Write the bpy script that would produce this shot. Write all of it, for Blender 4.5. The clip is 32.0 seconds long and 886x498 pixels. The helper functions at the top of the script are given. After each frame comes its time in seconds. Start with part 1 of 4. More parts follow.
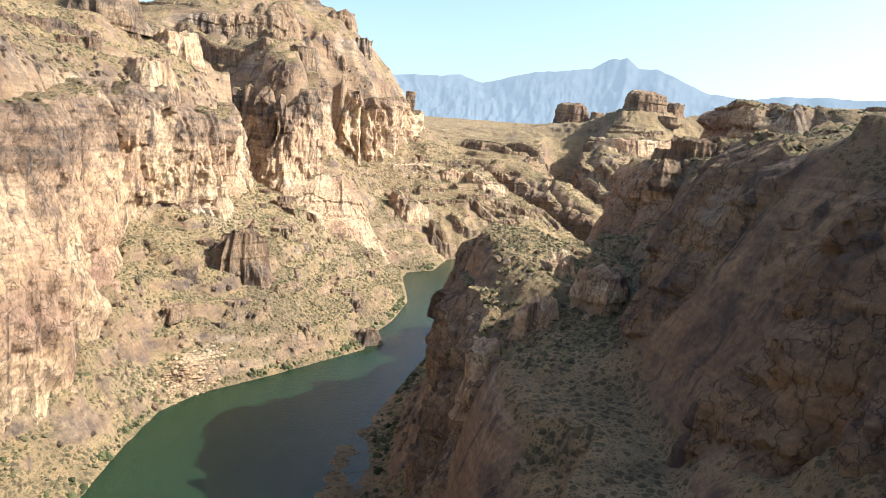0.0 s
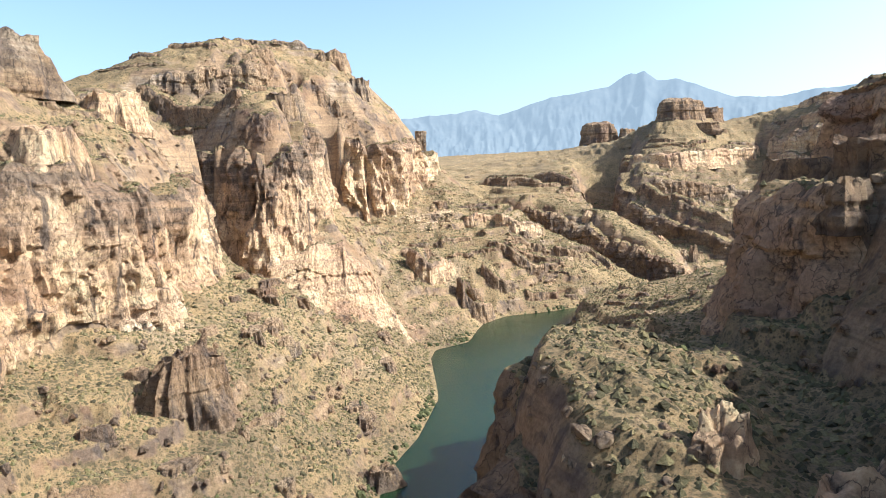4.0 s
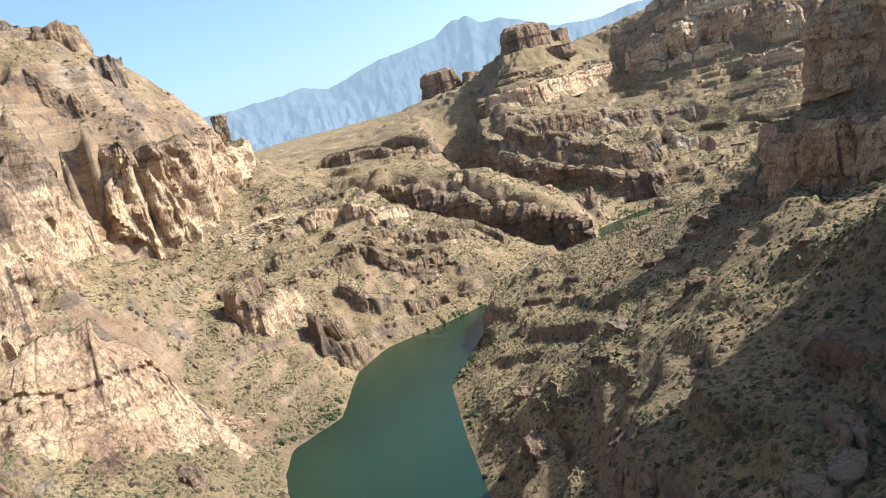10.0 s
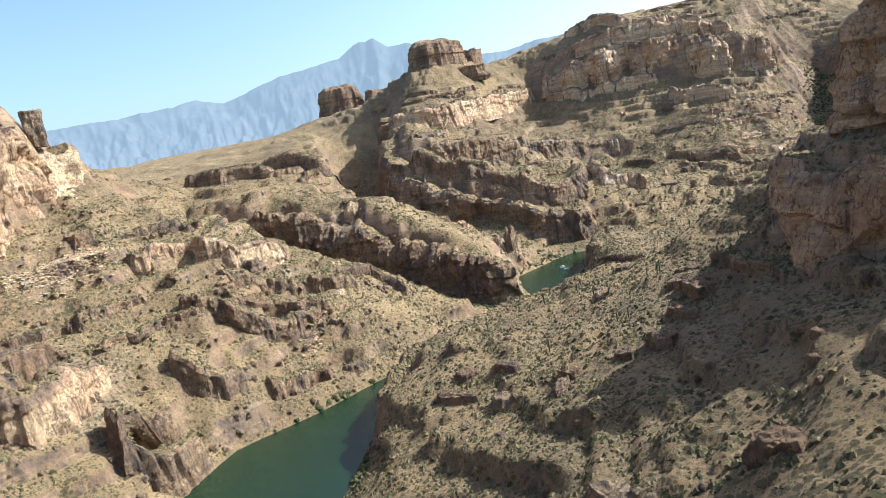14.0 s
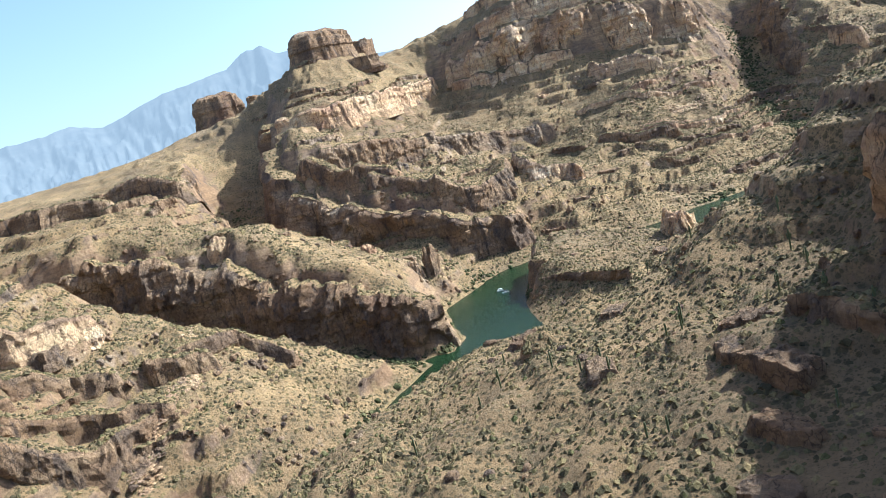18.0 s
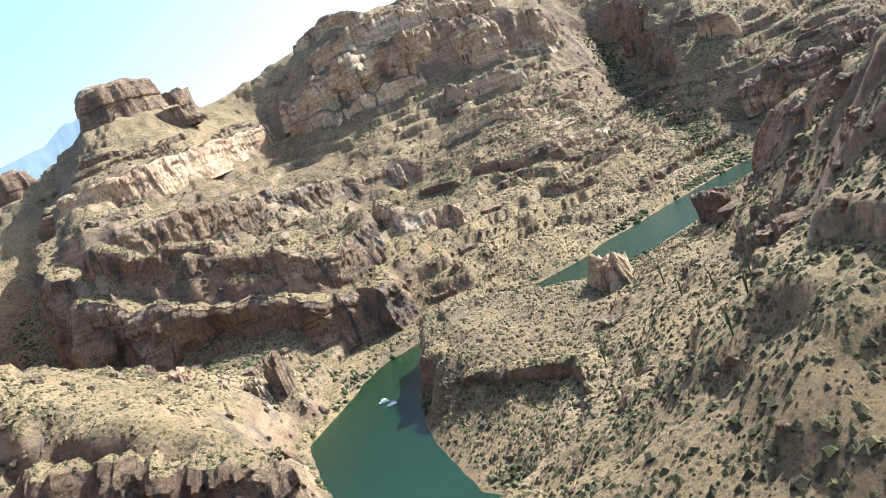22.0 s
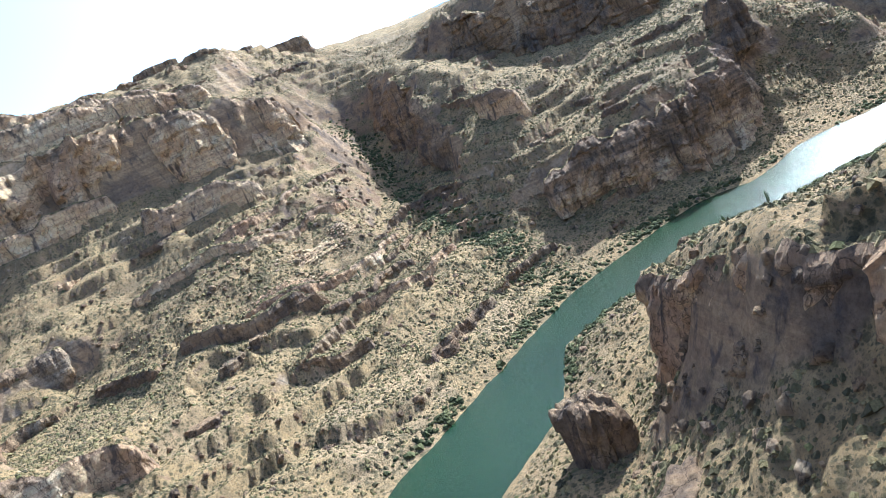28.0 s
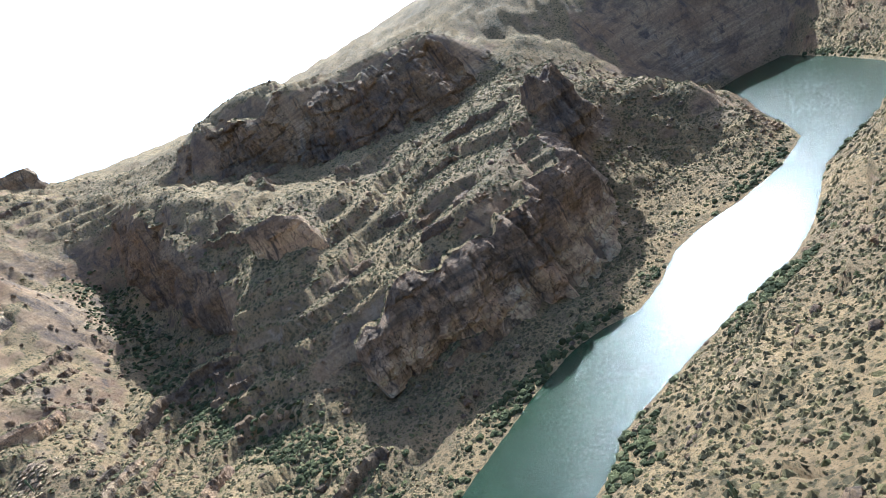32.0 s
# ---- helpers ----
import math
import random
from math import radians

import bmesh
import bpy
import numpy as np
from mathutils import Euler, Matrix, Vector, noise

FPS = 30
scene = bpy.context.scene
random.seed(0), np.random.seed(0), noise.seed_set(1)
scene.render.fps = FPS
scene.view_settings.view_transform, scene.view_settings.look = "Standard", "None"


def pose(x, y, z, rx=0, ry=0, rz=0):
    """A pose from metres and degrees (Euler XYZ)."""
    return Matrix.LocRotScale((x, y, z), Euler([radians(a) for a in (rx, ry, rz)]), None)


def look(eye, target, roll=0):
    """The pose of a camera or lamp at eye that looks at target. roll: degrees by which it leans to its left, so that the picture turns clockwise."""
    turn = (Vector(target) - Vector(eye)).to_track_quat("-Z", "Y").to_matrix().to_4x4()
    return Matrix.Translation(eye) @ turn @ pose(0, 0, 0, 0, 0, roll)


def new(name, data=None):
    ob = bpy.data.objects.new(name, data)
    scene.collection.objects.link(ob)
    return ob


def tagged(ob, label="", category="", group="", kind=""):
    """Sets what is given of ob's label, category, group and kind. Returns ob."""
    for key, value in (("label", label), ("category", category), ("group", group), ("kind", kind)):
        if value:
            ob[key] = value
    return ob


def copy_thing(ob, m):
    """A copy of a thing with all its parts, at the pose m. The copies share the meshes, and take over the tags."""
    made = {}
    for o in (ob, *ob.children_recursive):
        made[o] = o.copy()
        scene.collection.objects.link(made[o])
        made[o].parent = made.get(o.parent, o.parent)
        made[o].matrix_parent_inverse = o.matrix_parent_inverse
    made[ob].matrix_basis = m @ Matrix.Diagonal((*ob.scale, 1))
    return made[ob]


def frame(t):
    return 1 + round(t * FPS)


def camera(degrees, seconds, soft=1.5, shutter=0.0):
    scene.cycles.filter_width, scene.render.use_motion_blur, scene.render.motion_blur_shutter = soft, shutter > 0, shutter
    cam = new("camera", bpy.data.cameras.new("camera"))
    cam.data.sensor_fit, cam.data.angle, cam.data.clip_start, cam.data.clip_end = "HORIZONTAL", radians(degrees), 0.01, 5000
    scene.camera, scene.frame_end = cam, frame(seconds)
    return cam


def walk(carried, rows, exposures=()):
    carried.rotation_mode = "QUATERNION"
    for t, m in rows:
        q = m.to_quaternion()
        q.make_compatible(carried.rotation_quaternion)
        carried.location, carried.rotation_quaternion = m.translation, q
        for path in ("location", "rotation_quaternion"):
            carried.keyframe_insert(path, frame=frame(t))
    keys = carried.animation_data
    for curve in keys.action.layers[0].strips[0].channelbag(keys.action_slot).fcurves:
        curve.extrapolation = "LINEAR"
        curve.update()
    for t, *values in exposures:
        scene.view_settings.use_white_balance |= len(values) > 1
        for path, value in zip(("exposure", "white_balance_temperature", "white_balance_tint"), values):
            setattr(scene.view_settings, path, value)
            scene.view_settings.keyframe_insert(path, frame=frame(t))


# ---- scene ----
cam = camera(65.5, 32.0, soft=0.8)
# seconds, place in metres, turn in degrees
PATH = [
    (0.0, 0.0, 0.0, 135.1, 81.06, -5.61, 0.44),
    (0.5, 1.3, 16.6, 136.4, 80.23, -4.55, 0.89),
    (1.0, 2.0, 33.3, 137.0, 82.61, -5.00, 0.13),
    (1.5, 2.4, 50.0, 137.4, 84.38, -5.36, -1.59),
    (2.0, 2.7, 66.7, 137.6, 82.40, -5.23, -3.51),
    (2.5, 2.9, 83.5, 137.9, 83.17, -3.05, -3.21),
    (3.0, 3.1, 100.4, 138.3, 81.79, -2.54, -0.90),
    (3.5, 3.4, 117.3, 138.8, 85.16, -0.71, 1.39),
    (5.5, 5.8, 185.9, 141.0, 78.63, 10.53, 0.60),
    (6.0, 6.7, 203.3, 141.4, 82.19, 12.98, 1.13),
    (6.5, 7.8, 220.8, 141.7, 82.57, 13.30, -0.25),
    (7.0, 9.0, 238.4, 141.8, 82.18, 13.83, -2.13),
    (7.5, 10.5, 255.9, 141.8, 82.31, 12.95, -3.31),
    (8.0, 12.1, 273.5, 141.6, 82.84, 11.77, -4.60),
    (8.5, 13.9, 291.1, 141.3, 82.52, 12.50, -6.54),
    (9.0, 16.0, 308.6, 140.8, 82.31, 13.92, -6.71),
    (9.5, 18.4, 326.0, 140.1, 81.04, 14.63, -8.28),
    (10.0, 21.0, 343.3, 139.4, 80.16, 13.28, -10.45),
    (10.5, 23.9, 360.4, 138.6, 83.37, 12.68, -11.36),
    (11.0, 27.1, 377.5, 137.7, 86.08, 13.18, -12.93),
    (11.5, 30.7, 394.4, 136.8, 84.90, 12.42, -14.30),
    (12.0, 34.6, 411.1, 135.8, 83.68, 8.42, -15.07),
    (12.5, 38.8, 427.8, 134.9, 80.20, 7.81, -15.44),
    (13.0, 43.4, 444.2, 134.0, 80.81, 6.76, -16.66),
    (13.5, 48.4, 460.6, 133.2, 81.75, 8.89, -17.53),
    (14.0, 53.7, 476.8, 132.4, 80.75, 9.97, -18.49),
    (14.5, 59.4, 493.0, 131.6, 80.05, 11.19, -19.79),
    (16.5, 85.7, 557.2, 129.0, 79.60, 13.09, -21.87),
    (17.0, 93.1, 573.1, 128.4, 80.54, 13.21, -23.37),
    (17.5, 100.9, 589.1, 127.7, 79.78, 14.39, -25.37),
    (18.0, 109.0, 605.1, 127.1, 79.16, 14.90, -26.49),
    (18.5, 117.4, 621.0, 126.4, 79.18, 13.92, -27.53),
    (19.0, 126.2, 636.8, 125.6, 79.69, 15.32, -28.98),
    (19.5, 135.4, 652.6, 124.8, 78.90, 17.42, -30.95),
    (20.0, 144.9, 668.2, 124.0, 78.47, 17.96, -32.12),
    (20.5, 154.9, 683.7, 123.1, 77.36, 18.53, -33.75),
    (21.0, 165.2, 698.9, 122.2, 79.53, 20.59, -35.51),
    (21.5, 175.9, 713.8, 121.3, 79.10, 21.76, -36.96),
    (22.0, 187.2, 728.3, 120.3, 78.73, 21.41, -39.09),
    (22.5, 198.9, 742.4, 119.4, 77.84, 20.85, -41.40),
    (23.0, 211.1, 756.0, 118.6, 79.29, 20.52, -43.04),
    (23.5, 223.8, 768.9, 117.9, 76.80, 20.90, -44.88),
    (24.0, 237.2, 781.3, 117.3, 79.27, 20.70, -45.87),
    (24.5, 251.1, 792.9, 116.8, 78.99, 21.47, -47.43),
    (25.0, 265.6, 803.7, 116.5, 77.79, 22.22, -49.15),
    (25.5, 280.8, 813.8, 116.4, 81.34, 23.32, -49.55),
    (26.0, 296.6, 823.0, 116.4, 81.07, 23.31, -52.86),
    (26.5, 312.9, 831.5, 116.7, 80.85, 23.38, -54.10),
    (28.5, 383.5, 858.5, 119.0, 78.25, 26.80, -60.41),
    (29.0, 402.0, 864.0, 119.6, 80.38, 26.99, -61.78),
    (29.5, 420.6, 869.3, 120.0, 78.39, 27.96, -63.82),
    (30.0, 439.2, 874.5, 120.1, 78.42, 27.55, -66.40),
    (30.5, 457.5, 879.8, 119.8, 78.74, 28.67, -68.50),
    (31.0, 475.3, 885.3, 118.9, 77.59, 30.52, -71.96),
    (31.5, 492.5, 891.3, 117.4, 79.05, 32.32, -74.23),
    (32.0, 508.8, 897.7, 115.2, 78.04, 31.22, -76.36),
]
EXPOSURES = [(0, 1.08, 5950, 9), (6, 0.98, 5750, 7), (14, 0.90, 5600, 7), (20, 1.20, 5500, 6), (26, 1.55, 5250, 5), (32, 1.20, 5150, 4)]
walk(cam, [(t, pose(*row)) for t, *row in PATH], EXPOSURES)

# ---------------------------------------------------------------- world, sun
SUN_AZ, SUN_EL = 90.0, 41.0          # degrees clockwise from +y, degrees above level
sky = bpy.data.worlds.new("sky")
scene.world = sky
sky.use_nodes = True
nt = sky.node_tree
tex = nt.nodes.new("ShaderNodeTexSky")
tex.sky_type, tex.sun_disc = "NISHITA", False
tex.sun_elevation, tex.sun_rotation = radians(SUN_EL), radians(SUN_AZ)
tex.altitude, tex.air_density, tex.dust_density, tex.ozone_density = 500, 1.0, 3.6, 1.2
nt.links.new(tex.outputs[0], nt.nodes["Background"].inputs[0])
nt.nodes["Background"].inputs[1].default_value = 0.14
sun = new("sun", bpy.data.lights.new("sun", "SUN"))
sun.data.energy, sun.data.angle, sun.data.color = 5.0, radians(0.53), (1.0, 0.965, 0.90)
az, el = radians(SUN_AZ), radians(SUN_EL)
SUN_DIR = Vector((math.cos(el) * math.sin(az), math.cos(el) * math.cos(az), math.sin(el)))
sun.matrix_world = look(SUN_DIR * 900, (0, 0, 0))


# ---------------------------------------------------------------- noise in numpy
def _hash(ix, iy, iz, seed):
    h = (ix * 374761393 + iy * 668265263 + iz * 2147483647 + seed * 974634777) & 0xFFFFFFFF
    h = ((h ^ (h >> 13)) * 1274126177) & 0xFFFFFFFF
    return ((h ^ (h >> 16)) & 0xFFFF) / 32767.5 - 1.0


def vnoise(x, y, z=None, seed=0):
    """Smooth value noise, -1 to 1."""
    ix, iy = np.floor(x).astype(np.int64), np.floor(y).astype(np.int64)
    fx, fy = x - ix, y - iy
    fx, fy = fx * fx * fx * (fx * (fx * 6 - 15) + 10), fy * fy * fy * (fy * (fy * 6 - 15) + 10)

    def layer(iz):
        a, b = _hash(ix, iy, iz, seed), _hash(ix + 1, iy, iz, seed)
        c, d = _hash(ix, iy + 1, iz, seed), _hash(ix + 1, iy + 1, iz, seed)
        return (a + (b - a) * fx) * (1 - fy) + (c + (d - c) * fx) * fy

    if z is None:
        return layer(0)
    iz = np.floor(z).astype(np.int64)
    fz = z - iz
    fz = fz * fz * (3 - 2 * fz)
    return layer(iz) * (1 - fz) + layer(iz + 1) * fz


def fbm(x, y, z=None, octaves=4, seed=0, gain=0.5):
    total, amp, f = 0.0, 1.0, 1.0
    for k in range(octaves):
        total = total + amp * vnoise(x * f + 17.3 * k, y * f - 9.1 * k, None if z is None else z * f + 5.7 * k, seed + k)
        amp, f = amp * gain, f * 2.03
    return total


def ridged(x, y, octaves=3, seed=0):
    total, amp, f = 0.0, 1.0, 1.0
    for k in range(octaves):
        total = total + amp * (1 - 2 * np.abs(vnoise(x * f + 31.7 * k, y * f + 11.9 * k, None, seed + k)))
        amp, f = amp * 0.5, f * 2.1
    return total


def smooth(a, b, v):
    t = np.clip((v - a) / (b - a), 0, 1)
    return t * t * (3 - 2 * t)


# ---------------------------------------------------------------- plan of the canyon
# the river's banks, walking upstream (x, y)
BANK_L = [(-60, -300), (-95, 60), (-112, 160), (-117, 224), (-121, 264), (-122, 299), (-112, 326), (-86, 359), (-59, 397), (-40, 422), (-43, 444),
          (-30, 493), (-22, 560), (-25, 590), (-33, 660), (-30, 688), (-3, 712), (4, 755), (10, 785), (34, 820), (78, 838), (123, 865), (165, 890),
          (205, 925), (233, 944), (251, 944), (268, 985), (285, 1032), (319, 1051), (358, 1073), (400, 1068), (440, 1052), (479, 1041), (506, 1036)]
BANK_L2 = [(548, 1036), (582, 1032), (604, 1028), (638, 1025), (676, 1020), (715, 1002), (750, 985), (777, 968), (784, 955), (784, 938),
           (806, 926), (833, 918), (850, 898), (860, 876), (880, 853), (912, 835), (960, 834), (1064, 842), (1160, 850)]
BANK_R = [(10, -300), (-20, 60), (-35, 200), (-34, 282), (-23, 316), (-10, 370), (5, 440), (28, 500), (52, 572), (56, 640), (62, 711), (76, 738),
          (105, 795), (112, 815), (130, 842), (170, 862), (215, 884), (249, 889), (275, 892), (299, 896), (294, 912), (310, 957), (328, 993),
          (369, 1046), (400, 1040), (440, 1020), (489, 996), (507, 986), (564, 980), (616, 1000), (653, 983)]
BANK_R2 = [(700, 948), (745, 905), (770, 875), (794, 861), (817, 852), (852, 840), (891, 799), (930, 775), (979, 765), (1060, 770), (1160, 780)]
RIVER = [(-25, -300), (-57, 60), (-74, 200), (-77, 282), (-66, 330), (-20, 415), (-5, 490), (15, 566), (12, 645), (16, 705), (40, 760), (70, 815),
         (105, 838), (150, 867), (195, 895), (240, 915), (272, 925), (288, 965), (308, 1010), (345, 1048), (385, 1056), (440, 1036), (500, 1012),
         (565, 1008), (620, 1013), (665, 1002), (720, 965), (765, 925), (800, 892), (835, 866), (868, 838), (905, 815), (965, 800), (1060, 805), (1160, 815)]
# crests, slopes, gully floors and rims: lines of (x, y, z)
FORMS = dict(
    crag_high=[(-268, 515, 205), (-266, 550, 206)],
    crest_back=[(780, 1640, 285), (950, 1600, 290), (1217, 1572, 284)],
    outcrop_top=[(296, 708, 104), (282, 690, 103), (276, 650, 106), (272, 600, 108)],
    spire_top=[(325, 660, 172), (325, 620, 174), (330, 590, 174), (360, 560, 172), (380, 480, 172)],
    talus_west=[(-150, 200, 20), (-138, 260, 22), (-140, 300, 25), (-145, 345, 34), (-120, 375, 27), (-100, 400, 25), (-85, 440, 28), (-80, 500, 33), (-75, 570, 32), (-72, 640, 24)],
    talus_west_high=[(-150, 395, 52), (-135, 425, 56), (-118, 440, 55), (-118, 500, 60), (-125, 560, 66), (-135, 615, 70)],
    bench_west=[(-235, 330, 165), (-240, 400, 165), (-235, 470, 168), (-233, 530, 180), (-236, 590, 190), (-230, 650, 186), (-205, 690, 190)],
    hill_west=[(-330, 300, 205), (-340, 420, 210), (-345, 560, 212), (-335, 680, 203), (-310, 760, 218)],
    crag_west=[(-200, 440, 160), (-206, 470, 158)],
    peak=[(-430, 880, 246), (-358, 916, 280), (-290, 935, 290), (-245, 945, 298), (-215, 975, 308), (-180, 990, 300), (-150, 997, 285), (-128, 1002, 254), (-105, 1015, 226), (-80, 1035, 205)],
    peak_back=[(-330, 1150, 262), (-230, 1180, 264), (-140, 1180, 230)],
    peak_shoulder=[(-250, 820, 252), (-215, 860, 256), (-190, 900, 258), (-165, 935, 256)],
    knob=[(-172, 748, 212), (-158, 760, 212)],
    shoulder_low=[(-205, 745, 222), (-185, 800, 228), (-165, 850, 232), (-140, 900, 228)],
    slab=[(-112, 706, 105), (-104, 712, 100)],
    slope_north=[(-110, 780, 98), (-105, 830, 95), (-90, 880, 86), (-60, 930, 100), (-30, 990, 120), (0, 1040, 122)],
    slope_mid=[(-60, 745, 40), (-58, 790, 50), (-66, 845, 60), (-45, 880, 66), (-20, 945, 100), (40, 1000, 98), (60, 1040, 95)],
    slope_low=[(-28, 735, 14), (-25, 780, 28), (-15, 830, 42), (10, 860, 48), (45, 932, 73), (55, 980, 86)],
    bluff_low=[(0, 812, 20), (25, 850, 24), (65, 868, 26), (110, 895, 24)],
    bench_mid=[(70, 920, 52), (110, 940, 48), (150, 950, 40), (195, 945, 16)],
    rim_near=[(20, 1062, 96), (70, 1015, 82), (110, 985, 66), (150, 968, 46), (205, 942, 12)],
    gorge_floor=[(240, 952, -2), (208, 972, 8), (168, 1003, 20), (120, 1040, 34), (70, 1080, 52), (20, 1120, 75)],
    rim_far=[(246, 968, 30), (215, 1005, 44), (190, 1040, 62), (165, 1072, 82), (120, 1098, 88), (70, 1122, 97), (20, 1160, 108)],
    plateau=[(262, 1010, 28), (255, 1050, 42), (235, 1090, 62), (205, 1112, 80), (160, 1140, 90)],
    knoll=[(275, 1058, 36), (300, 1072, 22), (322, 1075, 16)],
    inlet_floor=[(336, 1066, 1), (318, 1100, 18), (288, 1138, 28), (254, 1164, 36), (224, 1192, 40), (212, 1250, 44), (216, 1330, 54), (236, 1440, 84)],
    west_rim=[(180, 1175, 92), (160, 1230, 108), (152, 1300, 118), (160, 1400, 132), (190, 1500, 158)],
    step_one=[(290, 1198, 85), (330, 1158, 68), (366, 1114, 38), (400, 1114, 37), (430, 1120, 36), (474, 1164, 56), (520, 1180, 50)],
    step_two=[(243, 1237, 102), (268, 1215, 98), (335, 1195, 90), (400, 1195, 78), (440, 1215, 70), (488, 1233, 58)],
    step_three=[(262, 1300, 128), (300, 1290, 130), (350, 1300, 128), (420, 1310, 112), (470, 1320, 100), (530, 1300, 86)],
    band_foot=[(290, 1400, 148), (320, 1372, 148), (372, 1368, 146), (430, 1400, 148), (490, 1445, 152), (545, 1490, 158)],
    band_top=[(300, 1424, 172), (326, 1398, 172), (372, 1396, 174), (425, 1424, 177), (480, 1466, 180), (535, 1508, 184)],
    butte_slope=[(350, 1480, 205), (395, 1465, 206), (440, 1475, 207), (480, 1515, 212), (520, 1560, 222)],
    butte_base=[(370, 1530, 240), (400, 1515, 240), (450, 1530, 240), (480, 1575, 246), (470, 1620, 246), (400, 1620, 244)],
    saddle=[(520, 1640, 240), (570, 1680, 246), (623, 1704, 256)],
    small_butte_slope=[(250, 1800, 200), (300, 1850, 216), (345, 1860, 218), (380, 1760, 212)],
    plain=[(91, 1371, 119), (20, 1300, 118), (-60, 1350, 135), (0, 1500, 146), (100, 1600, 158), (-150, 1700, 168), (0, 1900, 174), (200, 2000, 186)],
    plain_far=[(-600, 2200, 190), (0, 2600, 190), (600, 2500, 226), (1200, 2600, 262), (300, 3300, 215), (1300, 3400, 270), (-800, 3400, 215), (300, 4300, 250), (2500, 3400, 300), (-1500, 4000, 230)],
    crest_east=[(600, 1680, 248), (630, 1560, 252), (666, 1456, 260), (745, 1475, 271), (837, 1470, 269), (946, 1425, 277), (1000, 1425, 268), (1037, 1421, 259), (1062, 1400, 240), (1120, 1390, 222), (1150, 1380, 216)],
    band_east_top=[(590, 1500, 204), (640, 1420, 218), (700, 1390, 218), (765, 1352, 206), (830, 1312, 192)],
    band_east_foot=[(585, 1450, 168), (613, 1380, 162), (675, 1342, 155), (735, 1306, 148), (800, 1272, 140)],
    slab_east=[(640, 1310, 122), (680, 1272, 120), (735, 1240, 116), (775, 1250, 122)],
    slab_east_low=[(600, 1220, 74), (650, 1190, 76), (690, 1200, 80), (732, 1210, 92)],
    foot_east=[(548, 1120, 28), (600, 1110, 24), (660, 1120, 32), (705, 1120, 38)],
    ravine=[(700, 1042, 6), (740, 1085, 24), (773, 1147, 41), (815, 1190, 60), (865, 1240, 84), (930, 1305, 124)],
    wall_ravine=[(815, 1120, 82), (850, 1160, 116), (895, 1200, 146), (950, 1260, 168)],
    spur_east=[(778, 1084, 50), (815, 1066, 61), (850, 1058, 71), (885, 1057, 80), (930, 1058, 94), (985, 1070, 112), (820, 1035, 58), (850, 1010, 62), (890, 985, 72), (935, 975, 84)],
    spur_foot=[(745, 1040, 14), (770, 1005, 8), (800, 950, 5), (745, 1075, 24)],
    massif=[(1045, 1128, 186), (1085, 1062, 176), (1100, 1150, 190), (1150, 1250, 200)],
    massif_back=[(1172, 1103, 174), (1230, 1060, 196), (1310, 1030, 218), (1400, 980, 230)],
    bend_north=[(990, 900, 48), (1040, 900, 56), (1100, 920, 72), (964, 868, 40), (1050, 980, 110)],
    bend_far=[(1200, 900, 110), (1300, 820, 170), (1250, 700, 150), (1050, 690, 60), (1100, 600, 120)],
    peninsula=[(122, 778, 24), (168, 751, 34), (214, 783, 40), (241, 718, 57), (262, 712, 66)],
    peninsula_north=[(150, 826, 24), (200, 850, 25), (250, 840, 32), (300, 850, 34), (352, 835, 40)],
    slope_east=[(300, 790, 62), (330, 740, 92), (382, 793, 100), (430, 812, 92), (470, 812, 86), (520, 812, 80)],
    slope_east_low=[(379, 930, 15), (402, 898, 26), (425, 878, 38), (452, 900, 28), (475, 928, 18), (510, 944, 11), (545, 956, 8), (388, 858, 40)],
    spur_pool=[(340, 960, 15), (371, 1006, 21), (405, 995, 16), (442, 960, 12), (480, 962, 7)],
    ridge_east=[(540, 800, 82), (600, 805, 62), (660, 812, 46), (720, 815, 32), (765, 825, 16)],
    bank_south_east=[(530, 858, 62), (560, 864, 50), (590, 868, 40), (640, 872, 26), (690, 872, 14), (730, 868, 9)],
    bend_shore=[(815, 945, 9), (840, 930, 10), (795, 960, 7)],
    south_east=[(352, 650, 164), (420, 700, 142), (500, 735, 128), (620, 735, 112), (760, 740, 92), (860, 720, 76)],
    far_south=[(500, 400, 210), (800, 500, 210), (1000, 400, 220), (700, 100, 220), (300, 0, 220), (1400, 300, 250), (300, -300, 220)],
    far_west=[(-600, 300, 260), (-700, 800, 260), (-650, 1400, 200), (-400, -100, 230), (-300, 120, 190), (-700, -400, 260)],
    ridge_near=[(24, 314, 91), (42, 298, 90), (54, 285, 91)],
    # its two southernmost points are unseen, added to keep sun off the near ridge
    ridge_tower=[(165, -60, 172), (160, 40, 166), (150, 110, 158), (140, 160, 152), (125, 200, 146), (112, 225, 142), (107, 246, 141), (108, 268, 136), (108, 290, 134), (106, 312, 133)],
    ridge_back=[(150, 195, 158), (140, 245, 150), (152, 290, 147), (165, 330, 146), (190, 220, 165), (180, 120, 172)],
    saddle_right=[(58, 335, 80), (75, 372, 82), (95, 405, 76), (125, 430, 80), (150, 470, 86), (175, 530, 82), (215, 600, 78), (240, 650, 70)],
    bank_right_top=[(30, 372, 40), (48, 410, 40), (75, 450, 56), (98, 500, 56), (118, 560, 48), (132, 620, 38), (150, 680, 34)],
    mesa_top=[(190, 462, 169), (230, 478, 168), (280, 460, 166), (240, 400, 163), (300, 380, 162), (300, 520, 168), (205, 432, 165), (215, 455, 166), (200, 400, 164)],
    tower_top=[(108, 340, 133), (120, 375, 131), (140, 390, 132), (150, 350, 150), (146, 430, 140)],
)
